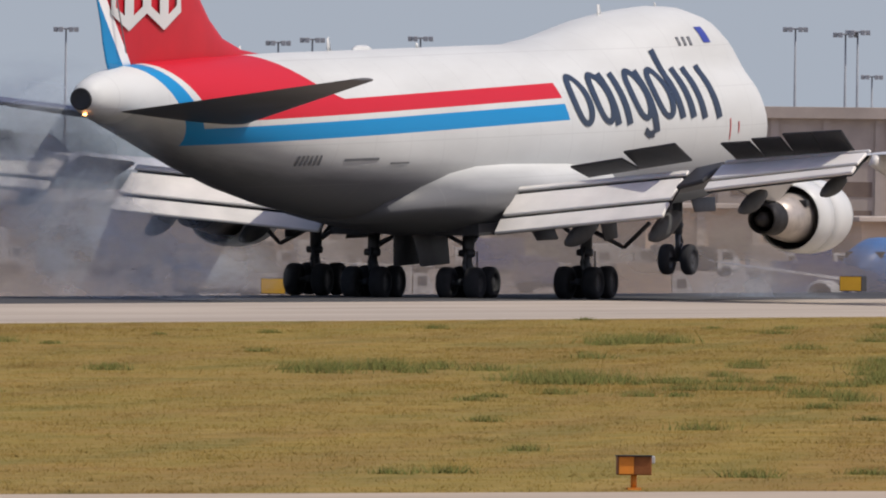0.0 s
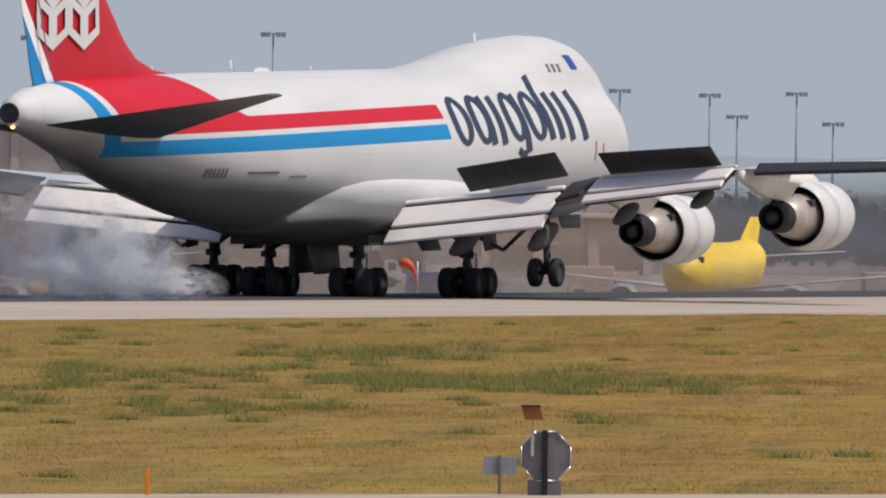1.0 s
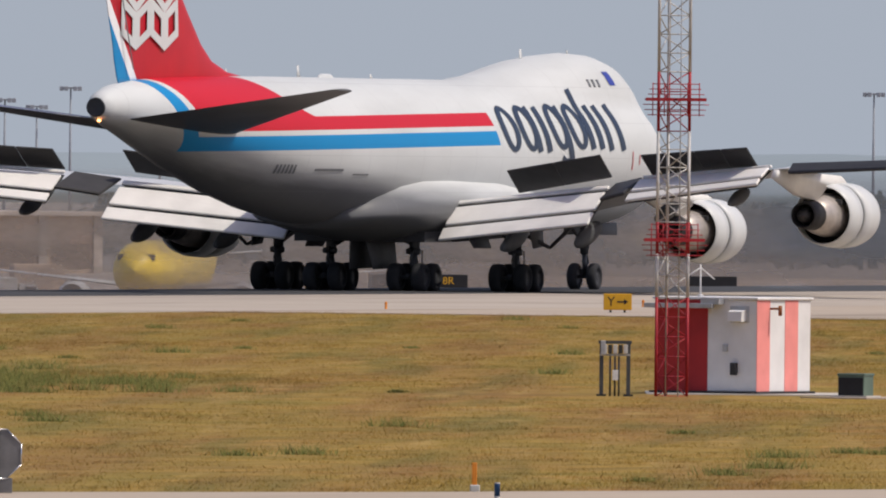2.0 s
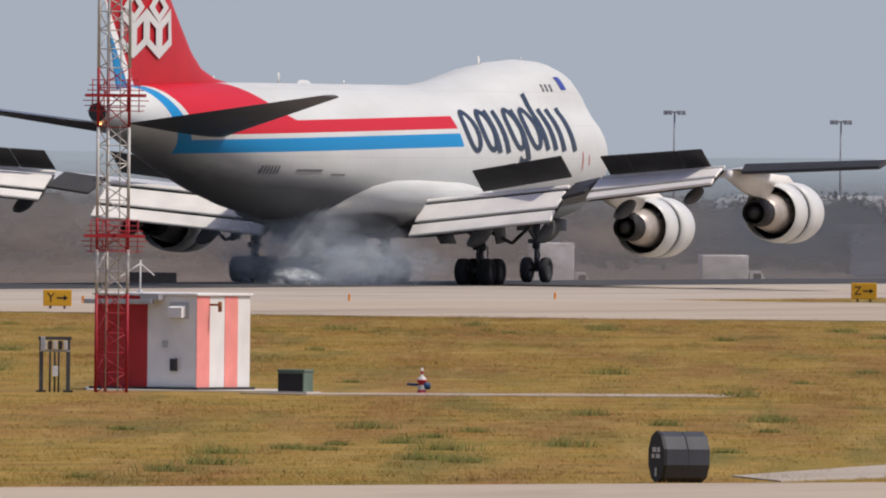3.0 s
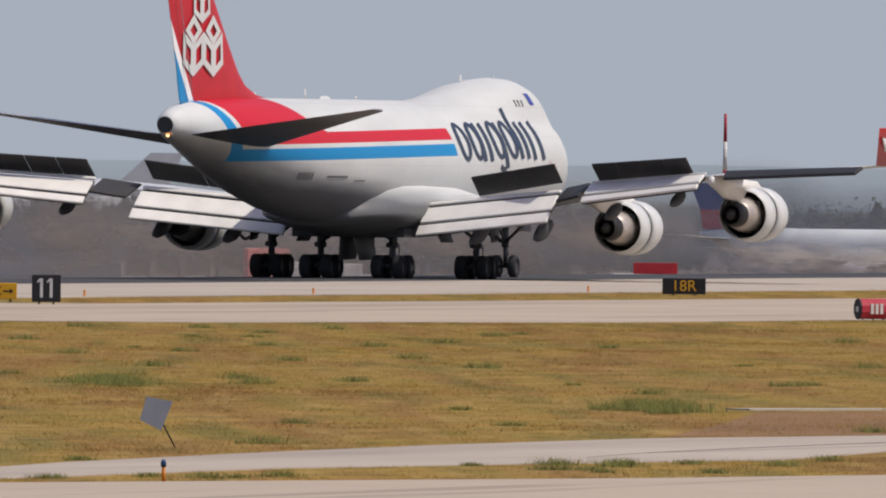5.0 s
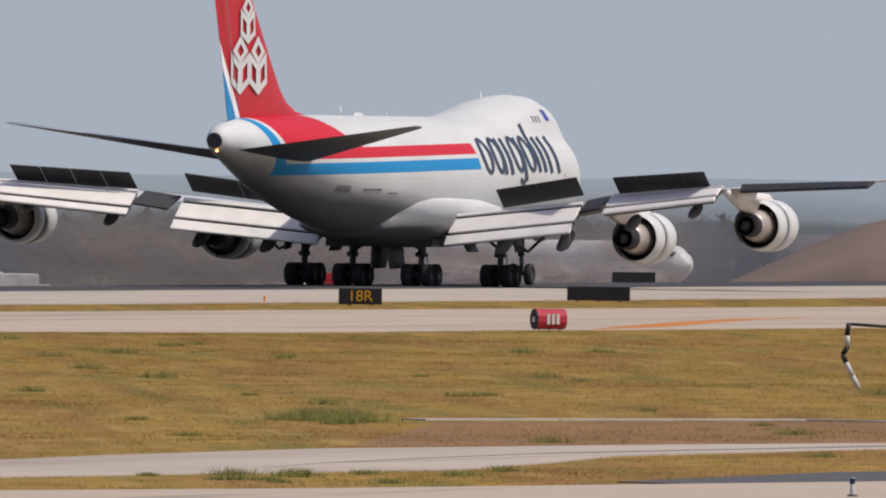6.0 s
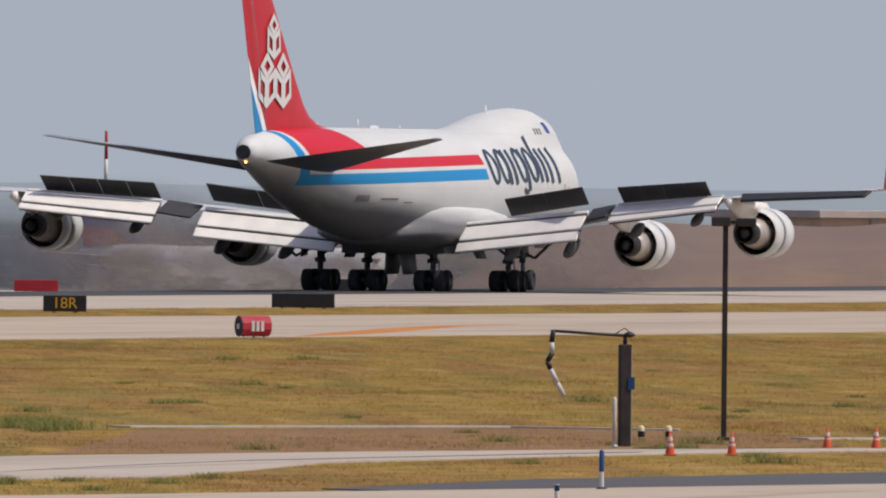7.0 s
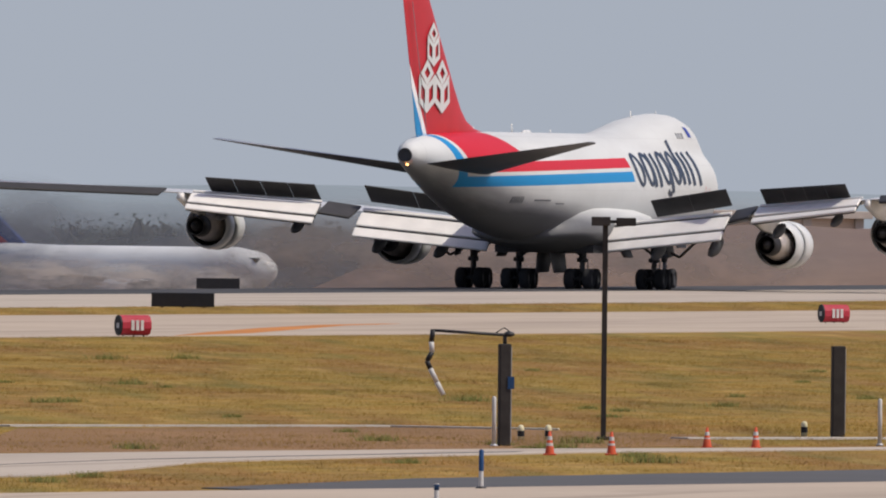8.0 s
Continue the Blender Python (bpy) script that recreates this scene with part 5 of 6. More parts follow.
def distance():
    """A low band of far hills, all round the view, glowing in painted haze blue."""
    rows = []
    n = 160
    for i in range(n + 1):
        az = 2 + 34 * i / n
        u = Vector((math.cos(radians(az)), math.sin(radians(az)), 0)) * 4750
        rows.append((u, 5.2 + 1.6 * noise.noise((i * 0.12, 3, 0)) + 0.7 * noise.noise((i * 0.5, 7, 0))))
    bm = B()
    lo = [bm.verts.new(u + Vector((0, 0, -60))) for u, h in rows]
    hi = [bm.verts.new(u + Vector((0, 0, h))) for u, h in rows]
    for i in range(n):
        bm.faces.new((lo[i], lo[i + 1], hi[i + 1], hi[i]))
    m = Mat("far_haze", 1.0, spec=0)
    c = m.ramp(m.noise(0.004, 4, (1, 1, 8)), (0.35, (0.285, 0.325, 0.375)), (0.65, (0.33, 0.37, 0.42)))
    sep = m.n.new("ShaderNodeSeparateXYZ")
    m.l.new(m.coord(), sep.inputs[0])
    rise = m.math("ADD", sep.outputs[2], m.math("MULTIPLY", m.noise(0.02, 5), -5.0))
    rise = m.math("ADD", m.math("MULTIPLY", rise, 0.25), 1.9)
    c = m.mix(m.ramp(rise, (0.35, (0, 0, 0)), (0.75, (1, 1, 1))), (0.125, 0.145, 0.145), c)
    # the haze is in these colours, and the band emits them
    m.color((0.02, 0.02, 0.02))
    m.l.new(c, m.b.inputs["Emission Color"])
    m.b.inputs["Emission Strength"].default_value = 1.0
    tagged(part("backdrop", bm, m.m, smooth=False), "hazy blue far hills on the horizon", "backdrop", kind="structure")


distance()


def woods():
    rng = np.random.default_rng(5)
    verts, faces = [], []

    def clump(c, r):
        k = len(verts)
        a = rng.normal(size=(5, 3))
        a /= np.linalg.norm(a, axis=1)[:, None]
        for v in a:
            verts.append(tuple(c + v * r * rng.uniform(0.6, 1.2)))
        faces.extend([(k, k + 1, k + 2), (k, k + 2, k + 3), (k, k + 3, k + 4), (k + 1, k + 3, k + 2), (k + 1, k + 4, k + 3)])

    spots = []
    for az0, az1, n, d0, d1, h0, h1 in ((15.2, 20.4, 170, 2350, 2600, 5.0, 7.4), (18.9, 20.5, 50, 2450, 2550, 5.0, 6.6), (16.2, 17.6, 40, 2300, 2400, 5.5, 8.0), (14.9, 15.5, 26, 2300, 2380, 5.5, 8.0)):
        for _ in range(n):
            spots.append((rng.uniform(az0, az1), rng.uniform(d0, d1), rng.uniform(h0, h1)))
    for az, d, h in spots:
        base = np.array((d * math.cos(radians(az)), d * math.sin(radians(az)), LOW))
        w = h * rng.uniform(0.45, 0.75)
        k = len(verts)
        for z, r in ((0, 0.28), (h * 0.6, 0.12)):
            for i in range(4):
                verts.append(tuple(base + np.array((r * math.cos(i * 1.57), r * math.sin(i * 1.57), z))))
        faces.extend([(k + i, k + (i + 1) % 4, k + 4 + (i + 1) % 4, k + 4 + i) for i in range(4)])
        lobes = [base + np.array((rng.normal() * w * 0.5, rng.normal() * w * 0.5, h * rng.uniform(0.12, 0.88))) for _ in range(9)]
        for c in lobes:
            clump(c, 1.3)
            clump(c + np.array((0.5, 0.3, -0.4)), 1.2)
        for _ in range(330):
            c = lobes[rng.integers(9)] + rng.normal(size=3) * np.array((w * 0.3, w * 0.3, h * 0.13))
            c[2] = max(LOW + 0.4, min(LOW + h, c[2]))
            clump(c, 0.2)
    me = bpy.data.meshes.new("woods")
    me.from_pydata(verts, [], faces)
    m = Mat("far_foliage", 0.9, spec=0.1)
    g = m.geo()
    leafy(m, m.ramp(g.outputs["Random Per Island"], (0.0, (0.078, 0.090, 0.066)), (0.6, (0.090, 0.102, 0.074)), (1.0, (0.108, 0.114, 0.084))), 0.4)
    me.materials.append(m.m)
    tagged(new("woods", me), "dense dark green far woodland behind the apron", "trees", kind="stuff")


woods()


def mast(az, d, top):
    """An apron floodlight mast, far off."""
    h = top - LOW
    s = thing("floodlight_mast", "tall grey apron floodlight mast with a flat lamp crown", "mast", "apron floodlight masts", at=polar(az, d))
    part("pole", tube(B(), (0, 0, 0), (0, 0, h), 0.25, 0.10, 8), M_mast, s)
    part("crown", box(B(), (-1.0, -1.0, h - 0.22), (1.0, 1.0, h), 0.05), M_mast, s, smooth=False)
    for i in range(6):
        a = i * math.pi / 3
        part("lamp", box(B(), (1.25 * math.cos(a) - 0.28, 1.25 * math.sin(a) - 0.28, h - 0.5), (1.25 * math.cos(a) + 0.28, 1.25 * math.sin(a) + 0.28, h + 0.1), 0.05), M_mast, s, smooth=False)


for az, d, top in ((17.472, 3400, 10.8), (17.857, 3400, 11.9), (18.107, 3400, 7.9), (18.278, 3400, 13.2), (18.692, 3400, 14.4), (20.056, 3400, 9.8), (20.141, 3400, 13.9), (20.278, 3400, 10.7), (20.342, 3400, 13.6), (20.550, 3400, 14.1), (20.628, 3400, 11.5), (20.702, 3400, 12.4), (20.791, 3400, 14.1), (21.046, 3400, 13.9), (21.353, 3000, 19.6), (21.750, 3000, 20.6), (21.846, 3400, 14.8), (21.880, 3000, 19.2), (21.908, 3000, 18.9), (22.024, 3000, 19.5), (23.220, 3000, 17.2), (22.891, 3000, 17.9), (23.141, 3000, 17.6), (23.711, 3000, 18.6)):
    mast(az, d, top)


def terminal(az0, az1, d, top, roof, name, label, wall, turn=0.0):
    """A long building across the view: wall panels, a window band and an overhanging roof."""
    mid, half = (az0 + az1) / 2, d * math.tan(radians(abs(az0 - az1) / 2))
    s = thing(name, label, "building", at=polar(mid, d, LOW, turn))
    h = top - LOW
    part("wall", box(B(), (-half, 0, 0), (half, 24, h - roof)), wall, s, smooth=False)
    part("roof", box(B(), (-half - 1.0, -1.2, h - roof), (half + 1.0, 25, h), 0.05), M_concwall, s, "pale flat roof", smooth=False)
    n = max(3, int(2 * half / 6))
    for i in range(n):
        x = -half + 2 * half * (i + 0.5) / n
        wdt = half / n * 0.7
        for z0, z1 in ((0.8, 2.6), (4.2, 6.0)) if h > 9 else ((0.5, 2.6),):
            part("window", box(B(), (x - wdt, -0.06, z0), (x + wdt, 0.0, z1)), M_opening, s, smooth=False)
        part("pier", box(B(), (x + wdt * 1.15, -0.3, 0), (x + wdt * 1.6, 0.0, h - roof)), M_concwall, s, smooth=False)
    return s


terminal(23.4, 21.34, 2950, 9.9, 1.4, "terminal_building", "long terminal building with a pale flat roof", M_concwall)
for k in range(9):
    terminal(24.9 - 0.5 * k, 24.45 - 0.5 * k, 2150, -0.6 + 0.5 * (k % 3), 0.4, "cargo_shed", "low beige cargo shed with dark openings", M_tan, 32)
terminal(14.12, 13.7, 2650, 3.6, 0.8, "warehouse", "tan warehouse with a pale roof behind the bank", M_tan, 30)
terminal(17.16, 16.92, 2250, -0.2, 0.5, "storage_building", "pale low storage building beside the trees", M_shedwhite, 30)


def airliner(at, ln, r, body_mat, fin_mat, label, fin_h, name="parked_airliner"):
    """A smaller parked jet, x forward."""
    s = thing(name, label, "aircraft", at=at)
    z = r + 1.4
    prof = [(0, 0.05), (-0.4, r * 0.45), (-1.5, r * 0.8), (-4, r), (-ln * 0.68, r), (-ln * 0.85, r * 0.7), (-ln, 0.15)]
    bm = lathe(B(), prof, 24, "X", (0, 0, z))
    for v in bm.verts:
        if v.co.x < -ln * 0.68:
            v.co.z += (-(v.co.x) - ln * 0.68) / (ln * 0.32) * r * 0.75
    part("fuselage", bm, body_mat, s)
    bm = B()
    loft(bm, [[Vector((-ln * 0.78, w, z + r * 0.9)), Vector((-ln * 0.97, w, z + r * 0.9)), Vector((-ln * 1.03, w * 0.5, z + r + fin_h)), Vector((-ln * 0.93, w * 0.5, z + r + fin_h))] for w in (-0.2, 0.2)])
    part("tail_fin", bm, fin_mat, s, smooth=False)
    for q in (-1, 1):
        bm = B()
        loft(bm, foil(((-ln * 0.33, q * r * 0.8, z - r * 0.55), ln * 0.2, 0.5, 0), ((-ln * 0.56, q * ln * 0.46, z + 0.3), ln * 0.045, 0.12, 0)))
        part("wing", bm, M_grey, s)
        bm = B()
        loft(bm, foil(((-ln * 0.86, q * r * 0.3, z + r * 0.5), ln * 0.1, 0.25, 0), ((-ln * 0.96, q * ln * 0.17, z + r * 0.7), ln * 0.04, 0.1, 0)))
        part("tailplane", bm, M_grey, s)
        part("engine_nacelle", lathe(B(), [(1.6, 0.8), (1.2, 1.0), (-1.0, 0.95), (-2.0, 0.6), (-2.0, 0.1)], 18, "X", (-ln * 0.36, q * ln * 0.16, z - r * 0.9)), M_grey, s)
        part("main_gear", tube(B(), (-ln * 0.5, q * 2.6, 0.3), (-ln * 0.5, q * 2.6, z - r * 0.6), 0.16), M_strut, s)
        part("wheel", lathe(B(), [(-0.3, 0.3), (-0.3, 0.5), (0.3, 0.5), (0.3, 0.3)], 14, "Y", (-ln * 0.5, q * 2.6, 0.5)), M_tyre, s)
    part("nose_gear", tube(B(), (-4.5, 0, 0.3), (-4.5, 0, z - r * 0.8), 0.12), M_strut, s)
    part("cockpit_window", box(B(), (-1.9, -r * 0.62, z + r * 0.35), (-1.0, r * 0.62, z + r * 0.55)), M_glass, s, smooth=False)
    return s


airliner(polar(20.40, 1560, LOW, 262), 34, 1.9, M_yellow, M_yellow, "bright yellow parked airliner seen from its nose", 1.6)
airliner(polar(21.53, 2600, LOW, 200), 36, 1.9, M_white, worn("maroon_white", (0.20, 0.05, 0.07), 0.4, 0, 0.3, 0.25), "white parked airliner with a maroon tail", 3.4)
far_jet = airliner(polar(15.08, 2150, LOW, -40), 36, 2.0, M_white, M_deepblue, "white parked airliner with a blue and red tail", 3.9)
bm = B()
loft(bm, [[Vector((-36 * 0.83, q, 5.3)), Vector((-36 * 0.985, q, 5.3)), Vector((-36 * 0.995, q, 7.0)), Vector((-36 * 0.90, q, 6.9))] for q in (-0.23, 0.23)])
part("tail_flash", bm, M_signred, far_jet, "red lower half of the tail", smooth=False)
airliner(polar(17.78, 3000, LOW, 170), 40, 2.4, M_white, M_white, "all white airliner far behind the field", 5.4)
airliner(polar(21.87, 1500, LOW, 256), 30, 1.9, worn("bright_blue_paint", (0.02, 0.13, 0.36), 0.4, 0, 0.15, 0.4), M_deepblue, "blue parked airliner seen end on", 2.0)


def truck(az, d, ln, h, mat, label):
    s = thing("service_truck", label, "truck", "service vehicles", at=polar(az, d, LOW, 8))
    part("box_body", box(B(), (-ln / 2, -1.1, 0.7), (ln * 0.22, 1.1, h), 0.08), mat, s, smooth=False)
    part("cab", prism(B(), [(ln * 0.24, 0.6), (ln / 2, 0.6), (ln / 2, 1.4), (ln * 0.42, min(2.2, h)), (ln * 0.24, min(2.2, h))], "Y", -1.05, 1.05), M_towerwhite, s, smooth=False)
    part("windscreen", box(B(), (ln * 0.3, -1.07, 1.4), (ln * 0.42, -1.04, 2.0)), M_window, s, smooth=False)
    part("chassis", box(B(), (-ln / 2, -0.9, 0.45), (ln / 2, 0.9, 0.7)), M_darkmetal, s, smooth=False)
    for x in (-ln * 0.32, ln * 0.34):
        for y in (-1.0, 1.0):
            part("wheel", lathe(B(), [(-0.15, 0.2), (-0.15, 0.45), (0.15, 0.45), (0.15, 0.2)], 14, "Y", (x, y, 0.45)), M_tyre, s)


for az, d, ln, h, mat, label in (
        (22.95, 1600, 5, 2.8, M_towerwhite, "white service truck on the apron"), (23.35, 1650, 6, 3.2, M_concwall, "grey service truck on the apron"),
        (22.35, 1600, 5, 3.0, M_tan, "beige service truck on the apron"), (22.6, 1750, 4, 2.6, M_deepblue, "dark blue service truck on the apron"), (21.95, 1650, 7, 3.0, M_deepblue, "dark blue cargo loader on the apron"),
        (21.75, 1700, 6, 3.2, M_towerwhite, "white catering truck on the apron"), (21.45, 1600, 4.5, 2.4, M_charcoal, "dark tug on the apron"), (21.2, 1620, 5, 3.0, M_concwall, "grey service truck on the apron"),
        (20.95, 1640, 5, 2.8, M_deepblue, "dark blue service truck on the apron"), (20.72, 1600, 6, 2.6, M_towerwhite, "white service truck on the apron"), (20.6, 1700, 5, 3.0, M_tan, "beige service truck on the apron"),
        (19.75, 1650, 6, 2.8, M_charcoal, "dark fuel truck on the apron"), (19.9, 1700, 5, 2.8, M_concwall, "grey service truck on the apron"),
        (18.55, 1850, 5, 3.0, M_deepblue, "dark blue service truck on the apron"), (18.12, 1850, 4.4, 4.4, M_shedwhite, "white box truck beside the field"), (17.72, 1900, 5, 3.4, M_towerwhite, "white box truck beside the field"),
        (16.79, 1900, 4.5, 4.2, M_sunlitred, "red and white box truck beside the field"), (16.7, 1900, 4, 3.2, M_towerwhite, "white box truck beside the field"), (16.62, 1920, 4.5, 3.0, M_towerwhite, "white box truck beside the field"),
        (15.95, 1850, 4, 2.8, M_towerwhite, "white box truck beside the field"), (14.35, 1800, 3, 3.6, M_tan, "tan box truck parked below the bank"), (14.05, 1850, 6, 2.2, M_towerwhite, "white van parked below the bank")):
    truck(az, d, ln, h, mat, label)
lot = np.random.default_rng(8)
for k in range(22):
    mat, label = ((M_towerwhite, "white service truck before the cargo sheds"), (M_charcoal, "dark service truck before the cargo sheds"), (M_deepblue, "dark blue service truck before the cargo sheds"), (M_concwall, "grey service truck before the cargo sheds"), (M_charcoal, "dark service truck before the cargo sheds"))[k % 5]
    truck(20.95 + 0.145 * k + lot.uniform(-0.05, 0.05), lot.uniform(1880, 2020), lot.uniform(3.5, 7.5), lot.uniform(2.4, 3.9), mat, label)


def orange_flag():
    s = thing("windsock", "small orange windsock on a short pole", "windsock", at=polar(21.037, 1128, far_side(404)))
    part("pole", tube(B(), (0.45, 0, 0), (0.45, 0, 1.5), 0.04), M_galv, s)
    bm = B()
    loft(bm, [[Vector((x, 0.2 * q * math.cos(a), z + 0.2 * q * math.sin(a))) for a in [i * math.pi / 4 for i in range(8)]] for x, z, q in ((0.45, 0.25, 0.6), (0.40, 0.75, 1.0), (0.25, 1.2, 1.2), (-0.05, 1.42, 1.1), (-0.40, 1.44, 0.8))])
    part("sock", bm, M_cone, s, "orange fabric sock")


orange_flag()
s = thing("radio_tower", "slim red and white far radio tower", "tower", at=polar(15.75, 3000))
for i, m in enumerate((M_towerred, M_towerwhite, M_towerred, M_towerwhite, M_towerred)):
    part("section", tube(B(), (0, 0, i * 3.4), (0, 0, i * 3.4 + 3.4), 0.42 - 0.05 * i, 0.37 - 0.05 * i, 6), m, s)


# ---- tyre smoke: soft rigid puffs that hang over the runway and drift ----
def smoke_material(name, c, dens, rag=4.0):
    m = Mat(name, 1.0, spec=0)
    sp = m.n.new("ShaderNodeVectorMath")
    sp.operation = "MULTIPLY"
    sp.inputs[1].default_value = (1, 0, 1)
    m.l.new(m.coord(), sp.inputs[0])
    ln = m.n.new("ShaderNodeVectorMath")
    ln.operation = "LENGTH"
    m.l.new(sp.outputs[0], ln.inputs[0])
    fall = m.ramp(ln.outputs["Value"], (0.1, (1, 1, 1)), (0.55, (0.45, 0.45, 0.45)), (0.98, (0, 0, 0)))
    rough = m.ramp(m.noise(rag, 6), (0.28, (0.2, 0.2, 0.2)), (0.62, (1, 1, 1)))
    a = m.math("MULTIPLY", m.math("MULTIPLY", fall, rough), dens, True)
    tr = m.n.new("ShaderNodeBsdfTranslucent")
    tr.inputs["Color"].default_value = (*c, 1)
    up = m.n.new("ShaderNodeCombineXYZ")
    for i, v in enumerate((-0.05, -0.5, 0.86)):
        up.inputs[i].default_value = v
    m.l.new(up.outputs[0], m.b.inputs["Normal"])
    half, clear = m.n.new("ShaderNodeMixShader"), m.n.new("ShaderNodeMixShader")
    half.inputs[0].default_value = 0.5
    m.color(c)
    m.l.new(m.b.outputs[0], half.inputs[1])
    m.l.new(tr.outputs[0], half.inputs[2])
    m.l.new(a, clear.inputs[0])
    m.l.new(m.n.new("ShaderNodeBsdfTransparent").outputs[0], clear.inputs[1])
    m.l.new(half.outputs[0], clear.inputs[2])
    m.l.new(clear.outputs[0], m.n["Material Output"].inputs["Surface"])
    return m.m


M_smoke = smoke_material("tyre_smoke", (0.88, 0.95, 1.0), 1.6)
M_thin = smoke_material("thin_smoke", (0.78, 0.88, 1.0), 0.9, 2.5)
M_haze = smoke_material("following_haze", (0.50, 0.445, 0.40), 0.95, 2.2)


def puff(parent, x, y, z, rx, rz, material):
    """A lumpy lens that bulges towards the front; its own space is a unit ball."""
    bm = B()
    bmesh.ops.create_icosphere(bm, subdivisions=4, radius=1)
    for v in bm.verts:
        v.co *= 1 + 0.10 * noise.noise(v.co * 2.3 + Vector((x, z, 0)))
    bmesh.ops.delete(bm, geom=[v for v in bm.verts if v.co.y > 0.08], context="VERTS")
    me_ob = part("puff", bm, material, parent)
    me_ob.matrix_basis = Matrix.Translation((x, y, z)) @ Matrix.Diagonal((rx, 0.5, rz, 1))
    return me_ob


def smoke_cloud(x, y, spots, label):
    s = thing("smoke_cloud", label, "smoke", at=facing(x, y))
    for px, py, pz, rx, rz, m in spots:
        puff(s, px, py, pz, rx, rz, m)
    return s


clouds = []
clouds.append((smoke_cloud(884.0, 356.5, [(0.9, 0, 1.3, 2.5, 2.0, M_smoke), (2.6, 1.2, 0.6, 2.4, 0.9, M_smoke), (0.2, 2.4, 2.3, 2.0, 2.0, M_smoke), (-1.6, 3.6, 0.7, 2.6, 1.2, M_thin), (-2.6, 4.8, 2.4, 3.2, 3.4, M_thin)], "white-blue tyre smoke puff from the touchdown"), 0.28))
clouds.append((smoke_cloud(829.0, 362.0, [(-0.5, 0, 2.0, 4.6, 3.0, M_thin), (-3.0, 1.5, 5.2, 5.0, 4.0, M_thin), (-1.5, 3.0, 4.2, 3.6, 3.4, M_thin), (-4.0, 4.0, 4.8, 3.2, 3.4, M_thin), (2.5, 3.0, 1.0, 4.0, 1.6, M_thin)], "thin bluish tyre smoke hanging over the runway"), -1))
clouds.append((smoke_cloud(1054.5, 361.5, [(0, 0, 0.3, 1.3, 0.55, M_smoke), (0.8, 1.2, 0.2, 1.2, 0.4, M_smoke)], "small white smoke puff from the nose wheel"), 2.05))
clouds.append((smoke_cloud(1061.0, 360.5, [(0, 0, 1.2, 4.2, 2.4, M_thin), (-2.6, 1.2, 1.6, 3.8, 2.9, M_thin), (2.4, 2.2, 0.7, 3.2, 1.6, M_thin), (0.5, 3.4, 0.6, 2.8, 1.4, M_smoke)], "thin bluish smoke drifting low over the runway"), 2.5))


# added puffs that imitate air haze over the far trees
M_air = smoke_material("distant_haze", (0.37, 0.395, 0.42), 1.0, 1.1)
M_apronhaze = smoke_material("apron_haze", (0.47, 0.41, 0.37), 1.0, 1.6)
M_veil = smoke_material("thin_apron_haze", (0.46, 0.435, 0.415), 0.78, 1.6)
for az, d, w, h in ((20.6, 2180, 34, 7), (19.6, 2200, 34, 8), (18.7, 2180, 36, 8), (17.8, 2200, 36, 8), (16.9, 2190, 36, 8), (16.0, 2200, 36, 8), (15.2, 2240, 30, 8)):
    s = thing("haze_bank", "added grey-blue haze puffs veiling the far trees", "haze", "haze banks", at=polar(az, d))
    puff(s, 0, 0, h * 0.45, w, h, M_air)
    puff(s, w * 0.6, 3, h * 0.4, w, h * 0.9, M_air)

# added puffs that imitate heat haze and soften the apron behind
for az, d, w, h, m in ((23.9, 1420, 17, 4.6, M_apronhaze), (23.3, 1440, 17, 4.2, M_apronhaze), (22.7, 1420, 16, 4.6, M_apronhaze), (22.1, 1445, 16, 4.2, M_apronhaze), (21.5, 1425, 15, 4.4, M_apronhaze), (20.95, 1440, 14, 4.3, M_apronhaze), (20.3, 1450, 15, 3.6, M_apronhaze),
                       (19.7, 1440, 17, 4.2, M_apronhaze), (19.1, 1450, 17, 4.0, M_apronhaze), (18.5, 1460, 17, 4.2, M_veil), (17.9, 1480, 18, 4.0, M_veil), (17.3, 1500, 18, 4.2, M_veil), (16.7, 1520, 18, 3.6, M_veil), (16.1, 1560, 18, 3.4, M_veil)):
    s = thing("dust_haze", "added low beige haze puff over the apron", "haze", "apron haze", at=polar(az, d))
    puff(s, 0, 0, h * 0.55, w, h, m)

# added cream puffs that blur the parked airliner like heat shimmer
M_creamveil = smoke_material("cream_veil", (0.86, 0.78, 0.69), 1.2, 3.0)
for az, w, h, z in ((15.62, 7.5, 2.3, 2.9), (15.42, 7.0, 2.2, 2.7), (15.22, 6.0, 2.2, 2.5)):
    s = thing("dust_haze", "added cream haze puff veiling the parked airliner", "haze", "apron haze", at=polar(az, 2080))
    puff(s, 0, 0, z, w, h, M_creamveil)
# one more added veil, to mute the airliner's blue tail
s = thing("haze_bank", "added grey-blue haze puff veiling the parked airliner's tail", "haze", "haze banks", at=polar(15.68, 2085))
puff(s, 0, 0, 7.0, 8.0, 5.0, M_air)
for az, d, w, h, m in ((15.5, 1600, 17, 3.2, M_veil), (14.9, 1620, 17, 3.0, M_veil), (14.3, 1650, 18, 3.0, M_veil)):
    s = thing("dust_haze", "added low beige haze puff over the apron", "haze", "apron haze", at=polar(az, d))
    puff(s, 0, 0, h * 0.55, w, h, m)


# added haze puffs that follow the jet and soften its background
hazes = []
